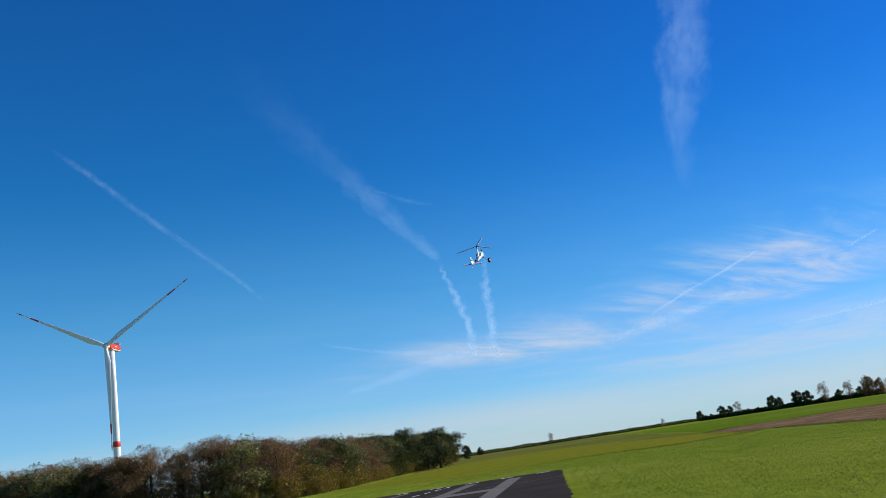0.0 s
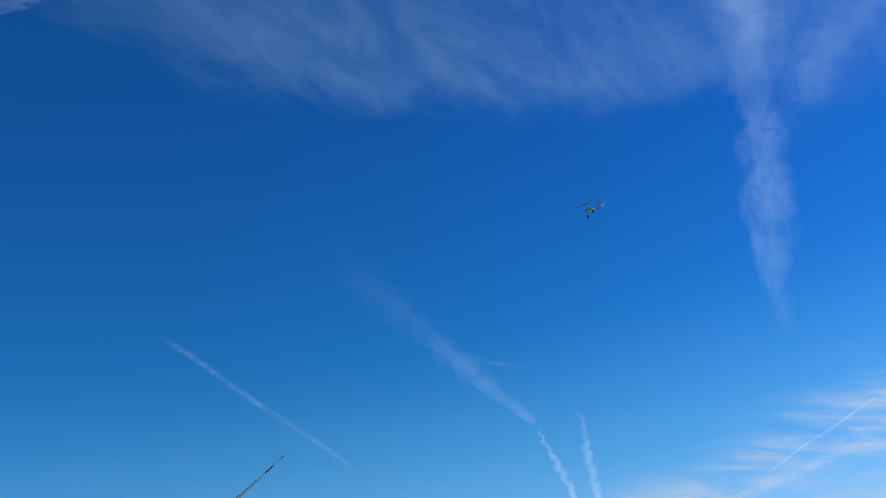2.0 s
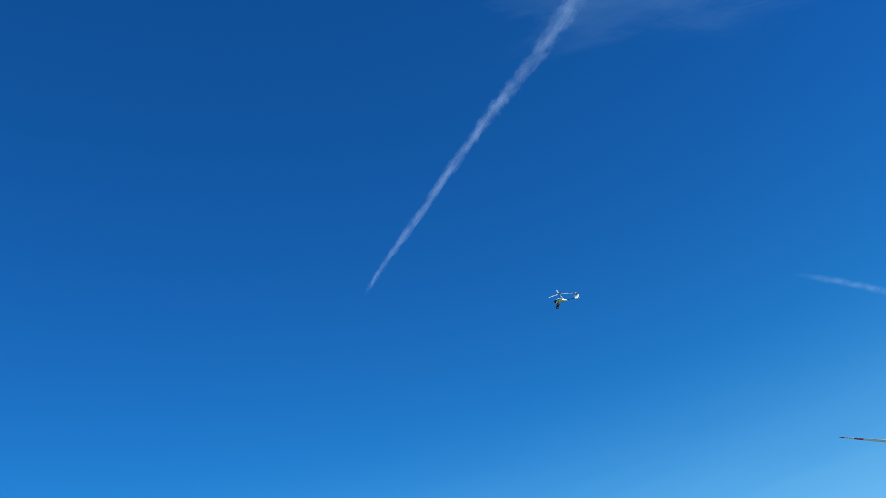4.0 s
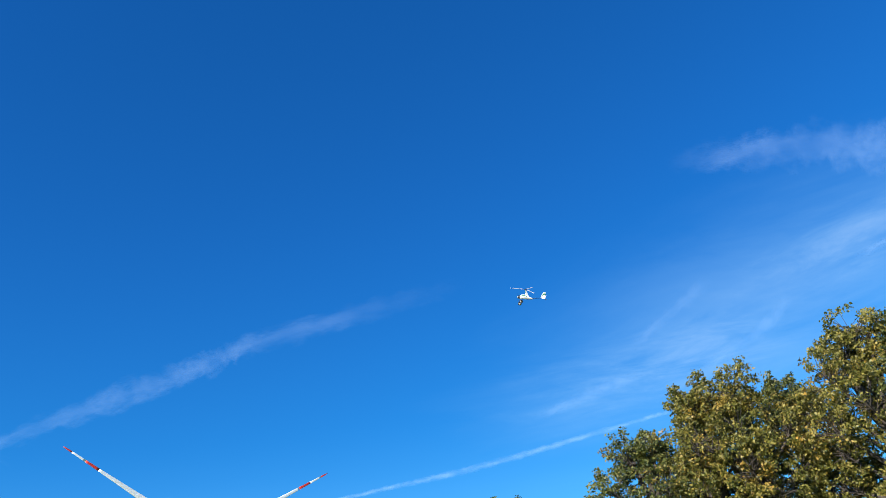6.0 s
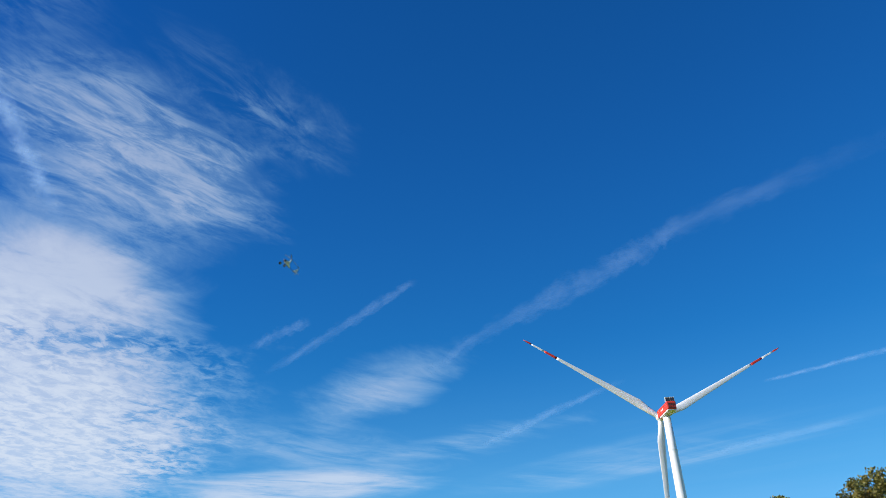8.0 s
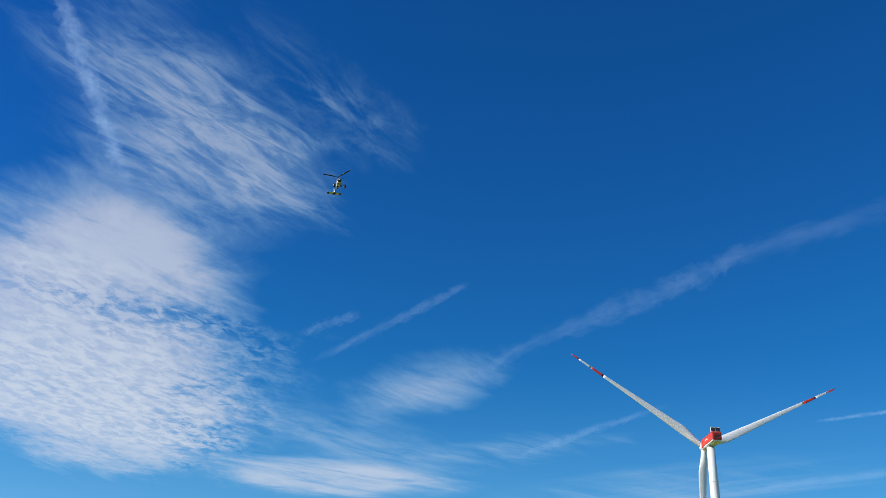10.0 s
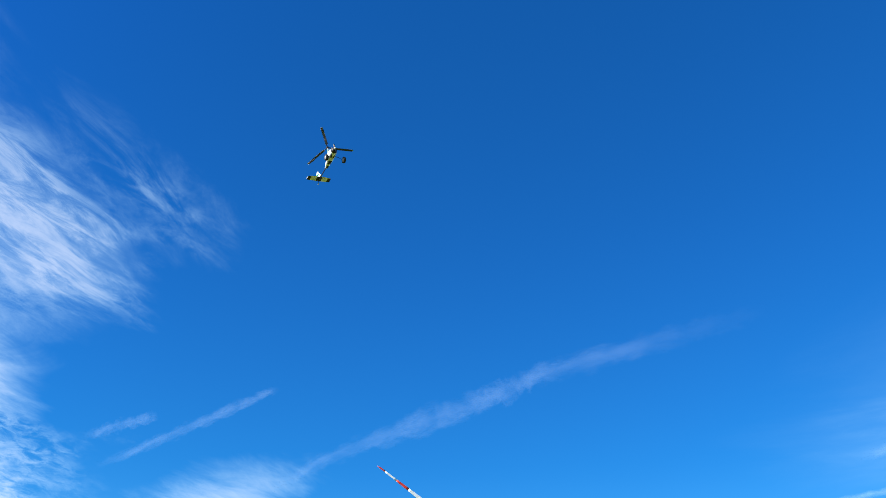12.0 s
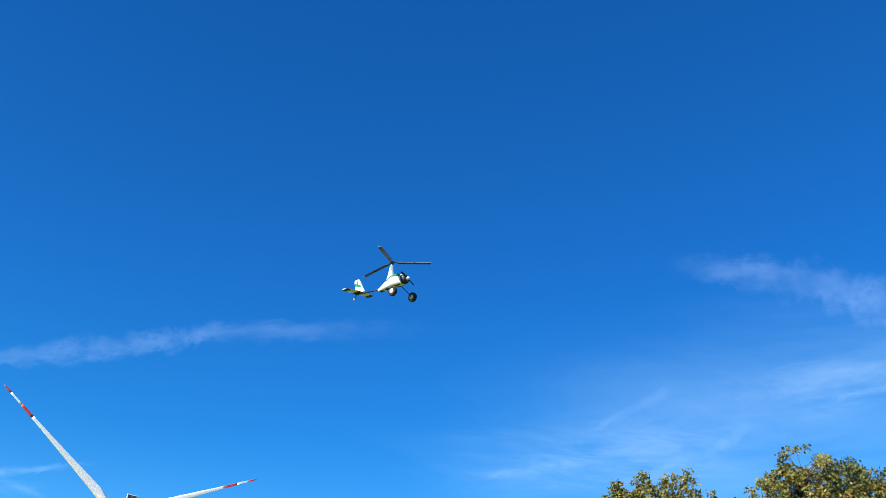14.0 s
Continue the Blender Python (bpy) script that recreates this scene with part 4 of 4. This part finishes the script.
def autogyro():
    g = thing("model_autogyro", pose(0.75, 17.78, 5.84), "white and green radio-controlled model autogyro in flight", "model aircraft")

    def ring(y, zc, w, h, square=0.75):
        out = []
        for k in range(20):
            a = k * math.tau / 20
            c, s = math.cos(a), math.sin(a)
            out.append((math.copysign(abs(c) ** square, c) * w, y, zc + math.copysign(abs(s) ** square, s) * h))
        return out

    body = [(0.205, -0.025, 0.05, 0.052), (0.19, -0.022, 0.058, 0.06), (0.13, -0.012, 0.064, 0.068), (0.06, -0.012, 0.062, 0.066), (-0.02, -0.028, 0.052, 0.05), (-0.09, -0.043, 0.04, 0.034), (-0.15, -0.054, 0.026, 0.021), (-0.175, -0.056, 0.018, 0.015)]
    fuselage = smooth(part("fuselage", loft([ring(*r) for r in body]), M_FOAM, g, "white foam fuselage"))
    smooth(part("cowling", loft([ring(*r) for r in ((0.255, -0.027, 0.026, 0.026), (0.25, -0.027, 0.04, 0.04), (0.225, -0.026, 0.05, 0.051), (0.203, -0.025, 0.0525, 0.0545))]), M_BLACK, fuselage, "black engine cowling"))
    for y0, y1, w in ((0.18, 0.09, 0.048), (0.02, -0.06, 0.036), (-0.10, -0.15, 0.024)):
        part("belly_panel", box((w * 1.5, abs(y1 - y0), 0.012), (0, (y0 + y1) / 2, -0.076 + (0.003 if y0 > 0.1 else 0.0)), 0.004), M_BLACK, fuselage, "black belly panel")
    for s in (-1, 1):
        bm = loft([[(s * 0.052, 0.20, 0.008), (s * 0.062, 0.20, 0.012), (s * 0.05, 0.195, 0.032)], [(s * 0.056, 0.13, 0.028), (s * 0.066, 0.13, 0.026), (s * 0.05, 0.125, 0.05)], [(s * 0.052, 0.06, 0.034), (s * 0.062, 0.06, 0.03), (s * 0.045, 0.055, 0.05)], [(s * 0.045, -0.02, 0.005), (s * 0.054, -0.02, 0.0), (s * 0.044, -0.02, 0.012)]])
        part("side_flash", bm, M_GREEN, fuselage, "green side flash")
    pylon = [[(-0.014, 0.055, 0.02), (0.014, 0.055, 0.02), (0.018, 0.01, 0.02), (0.010, -0.075, -0.01), (-0.010, -0.075, -0.01), (-0.018, 0.01, 0.02)],
             [(-0.011, 0.046, 0.075), (0.011, 0.046, 0.075), (0.014, 0.02, 0.075), (0.008, -0.028, 0.07), (-0.008, -0.028, 0.07), (-0.014, 0.02, 0.075)],
             [(-0.009, 0.047, 0.195), (0.009, 0.047, 0.195), (0.011, 0.035, 0.195), (0.007, 0.016, 0.19), (-0.007, 0.016, 0.19), (-0.011, 0.035, 0.195)]]
    mast = part("rotor_pylon", loft(pylon), M_FOAM, g, "white rotor pylon")
    for s in (-1, 1):
        part("pylon_flash", box((0.003, 0.016, 0.075), (s * 0.0125, 0.032, 0.15), 0.001), M_GREEN, mast, "green stripe")
    part("rotor_mount", box((0.022, 0.03, 0.022), (0, 0.035, 0.2), 0.004), M_BLACK, g)
    smooth(part("tail_boom", tube([(0, -0.10, -0.05), (0, -0.30, -0.035), (0, -0.54, -0.016)], [0.0085, 0.008, 0.007], 10), M_BLACK, g, "thin black tail boom"))
    fin = part("fin", loft([[(-0.006, y0, z), (0.006, y0, z), (0.004, y1, z), (-0.004, y1, z)] for y0, y1, z in ((-0.40, -0.545, -0.005), (-0.435, -0.55, 0.06), (-0.48, -0.555, 0.15), (-0.495, -0.55, 0.158))]), M_FOAM, g, "white tail fin")
    for s in (-1, 1):
        part("fin_flash", loft([[(s * 0.0055, -0.45, 0.05), (s * 0.0075, -0.45, 0.05), (s * 0.0075, -0.452, 0.075), (s * 0.0055, -0.452, 0.075)], [(s * 0.005, -0.548, 0.085), (s * 0.007, -0.548, 0.085), (s * 0.007, -0.548, 0.12), (s * 0.005, -0.548, 0.12)]]), M_GREEN, fin, "green fin flash")
        part("fin_flash", box((0.0025, 0.014, 0.06), (s * 0.0055, -0.51, 0.118), 0.0008), M_GREEN, fin, "green fin stripe")
    plane = loft([[(x, y0, 0.002), (x, (y0 + y1) / 2, 0.008), (x, y1, 0.002), (x, (y0 + y1) / 2, -0.004)] for x, y0, y1 in ((-0.208, -0.475, -0.55), (-0.2, -0.46, -0.556), (-0.05, -0.445, -0.56), (0.05, -0.445, -0.56), (0.2, -0.46, -0.556), (0.208, -0.475, -0.55))])
    tail = part("tailplane", plane, M_FOAM, g, "white tailplane")
    part("tail_patch", box((0.09, 0.10, 0.004), (0, -0.503, -0.0055), 0.001), M_BLACK, tail, "black centre patch underneath")
    for s in (-1, 1):
        part("tail_patch", box((0.055, 0.082, 0.004), (s * 0.178, -0.508, -0.004), 0.001), M_BLACK, tail, "black tip patch underneath")
    smooth(part("tail_wheel_leg", tube([(0, -0.52, -0.01), (0, -0.55, -0.04), (0, -0.563, -0.056)], [0.004, 0.003, 0.003], 6), M_BLACK, g))
    smooth(part("tail_wheel", lathe([(-0.006, 0.008), (-0.005, 0.015), (0.005, 0.015), (0.006, 0.008)], "x", 16), M_HUBCAP, g, "small pale tail wheel")).location = (0, -0.563, -0.062)
    for s in (-1, 1):
        smooth(part("gear_leg", tube([(s * 0.03, 0.13, -0.07), (s * 0.085, 0.16, -0.125), (s * 0.135, 0.185, -0.188)], [0.0045, 0.004, 0.004], 8), M_BLACK, g, "thin black landing-gear leg"))
        wheel = smooth(part("wheel", lathe([(-0.012, 0.024), (-0.021, 0.029), (-0.023, 0.042), (-0.014, 0.052), (0.0, 0.054), (0.014, 0.052), (0.023, 0.042), (0.021, 0.029), (0.012, 0.024)], "x", 28), M_TYRE, g, "fat black foam tyre"))
        wheel.location = (s * 0.155, 0.185, -0.188)
        smooth(part("hubcap", lathe([(-0.026, 0.006), (-0.0245, 0.018), (-0.021, 0.029), (0.021, 0.029), (0.0245, 0.018), (0.026, 0.006)], "x", 24), M_HUBCAP, wheel, "round silver hubcap"))
        smooth(part("axle_nut", lathe([(-0.0285, 0.003), (-0.027, 0.006), (0.027, 0.006), (0.0285, 0.003)], "x", 12), M_BLACK, wheel, "dark axle nut"))
    rotor = smooth(part("rotor", lathe([(-0.012, 0.012), (-0.008, 0.024), (0.008, 0.024), (0.014, 0.01)], "z", 16), M_BLACK, g, "black rotor hub"))
    for k in range(3):
        turn = pose(0, 0, 0, 0, 0, 120 * k)
        sect = lambda r, c, t: [(r, -c * 0.35, 0), (r, -c * 0.2, t), (r, c * 0.3, t * 0.6), (r, c * 0.65, 0), (r, c * 0.3, -t * 0.25), (r, -c * 0.2, -t * 0.3)]
        blade = part("rotor_blade", loft([sect(0.075, 0.042, 0.006), sect(0.2, 0.042, 0.005), sect(0.445, 0.042, 0.004), sect(0.46, 0.036, 0.002)]), M_HUBCAP, rotor, "pale rotor blade, dark underneath")
        blade.matrix_local = turn
        part("blade_root", box((0.07, 0.016, 0.005), (0.05, 0, 0), 0.001), M_BLACK, blade)
        part("blade_underside", box((0.375, 0.04, 0.0022), (0.262, 0.006, -0.0032), 0.0006), M_ROTOR, blade, "dark blade underside")
    prop = smooth(part("propeller", lathe([(0.0, 0.022), (0.015, 0.021), (0.032, 0.012), (0.04, 0.002)], "y", 16), M_HUBCAP, g, "silver spinner"))
    for k in range(2):
        pb = loft([[(-0.006, 0.010, r), (0.004, 0.014, r), (w, 0.004, r), (-w, 0.012, r)] for r, w in ((0.012, 0.008), (0.05, 0.013), (0.09, 0.010), (0.112, 0.004))])
        part("propeller_blade", pb, M_BLACK, prop, "black propeller blade").matrix_local = pose(0, 0, 0, 0, 180 * k, 0)
    return g, rotor, prop


# ---- the place ----
ground()
runway()
turf()
verge([(6.4, 69.5), (11.9, 69.5), (15.2, 65.5), (21, 69), (24.6, 72)], 31)
verge([(24.8, 71), (24.7, 61), (24.5, 50), (34, 36)], 32)
verge([(25.4, 95.5), (31.5, 103.3), (38, 103), (47.5, 109.5), (52, 108.5), (118, 115)], 33)
hub_far = way(23.11, 0) * 558
hub_near = way(166.9, 0) * 355
wind_turbine(Vector((hub_far.x, hub_far.y, 100.2)), 177.3, 57.9, "white wind turbine with red bands and red nacelle behind the wood")
wind_turbine(Vector((hub_near.x, hub_near.y, 95.0)), 185.6, 56.0, "white wind turbine with red bands seen from behind its red nacelle")
near_trees()
woodland()
far_hedges()
clouds()
gyro, gyro_rotor, gyro_prop = autogyro()


def motions():
    """The autogyro's flight: seconds, place, heading, climb, bank, rotor angle."""
    flight = [
        (0.0, 0.75, 17.78, 5.84, -23.5, 29.2, 5.3), (0.5, 2.13, 20.53, 8.00, -25.4, 31.1, 7.7), (1.0, 3.79, 23.58, 10.65, -21.3, 34.7, -3.1),
        (1.5, 4.60, 26.35, 13.53, 19.8, 35.9, -31.7), (2.0, 3.16, 25.05, 14.28, 39.0, 20.8, -45.0), (2.5, 0.05, 25.01, 14.61, 60.3, 11.0, -49.6),
        (3.0, -4.77, 25.41, 14.66, 86.1, 4.4, -45.0), (4.0, -16.5, 18.5, 14.1, 128, 10, -42), (4.6, -21.3, 7.0, 13.2, 165, 16, -35),
        (5.5, -18.33, -9.89, 12.48, 204.1, 20.7, -28.1), (6.0, -13.62, -17.29, 12.97, 233.4, 17.7, -38.7), (6.5, -7.81, -22.97, 13.47, 251.8, 23.2, -28.3),
        (7.0, -2.00, -26.70, 14.41, 294.8, 19.4, -30.1), (7.5, 2.97, -28.24, 15.47, 317.9, 21.6, -32.5), (8.0, 6.32, -27.69, 16.05, 340.6, 17.1, -41.2),
        (9.0, 9.6, -24.6, 15.9, 372, 10, -30), (9.7, 6.5, -21.2, 14.8, 384, 5, 0), (10.5, 3.12, -17.55, 13.45, 375.1, 2.6, 12.6),
        (11.0, 1.68, -14.53, 12.23, 367.4, -0.3, 20.5), (11.5, 1.06, -12.95, 11.93, 377.5, 6.2, 6.1), (12.0, 0.21, -10.55, 11.00, 377.2, 7.5, 13.2),
        (12.5, -0.43, -9.20, 10.17, 376.5, 10.7, 9.1), (13.0, -1.14, -8.22, 9.14, 387.7, 10.0, -4.4), (13.5, -2.33, -7.68, 8.02, 392.4, 4.4, -4.1),
        (14.0, -3.82, -6.76, 6.52, 374.4, -4.8, 13.1),
    ]
    walk(gyro, [(t, pose(x, y, z, 0, 0, h) @ pose(0, 0, 0, p, 0, 0) @ pose(0, 0, 0, 0, b, 0)) for t, x, y, z, h, p, b in flight])
    turned = [(0.0, 90), (0.5, 27), (1.0, 102), (1.5, 48), (2.0, 108), (2.5, 102), (3.0, 93), (5.5, 78), (6.0, 99), (6.5, 84), (7.0, 87), (7.5, 105), (8.0, 3),
              (10.5, 6), (11.0, 39), (11.5, 15), (12.0, 57), (12.5, 24), (13.0, 90), (13.5, 3), (14.0, 27)]
    rows, angle = [], 90.0
    for (t0, a0), (t1, a1) in zip(turned, turned[1:]):
        steps = round((t1 - t0) * FPS)
        gain = (a1 - a0) % 120 + 120 * round((t1 - t0) * 10)
        rows += [(t0 + k / FPS, angle + gain * k / steps) for k in range(steps)]
        angle += gain
    rows.append((14.0, angle))
    walk(gyro_rotor, [(t, pose(0, 0.037, 0.217, 5, 0, 0) @ pose(0, 0, 0, 0, 0, a)) for t, a in rows])
    walk(gyro_prop, [(k / FPS, pose(0, 0.255, -0.027, 0, k * 67.0, 0)) for k in range(14 * FPS + 1)])


motions()
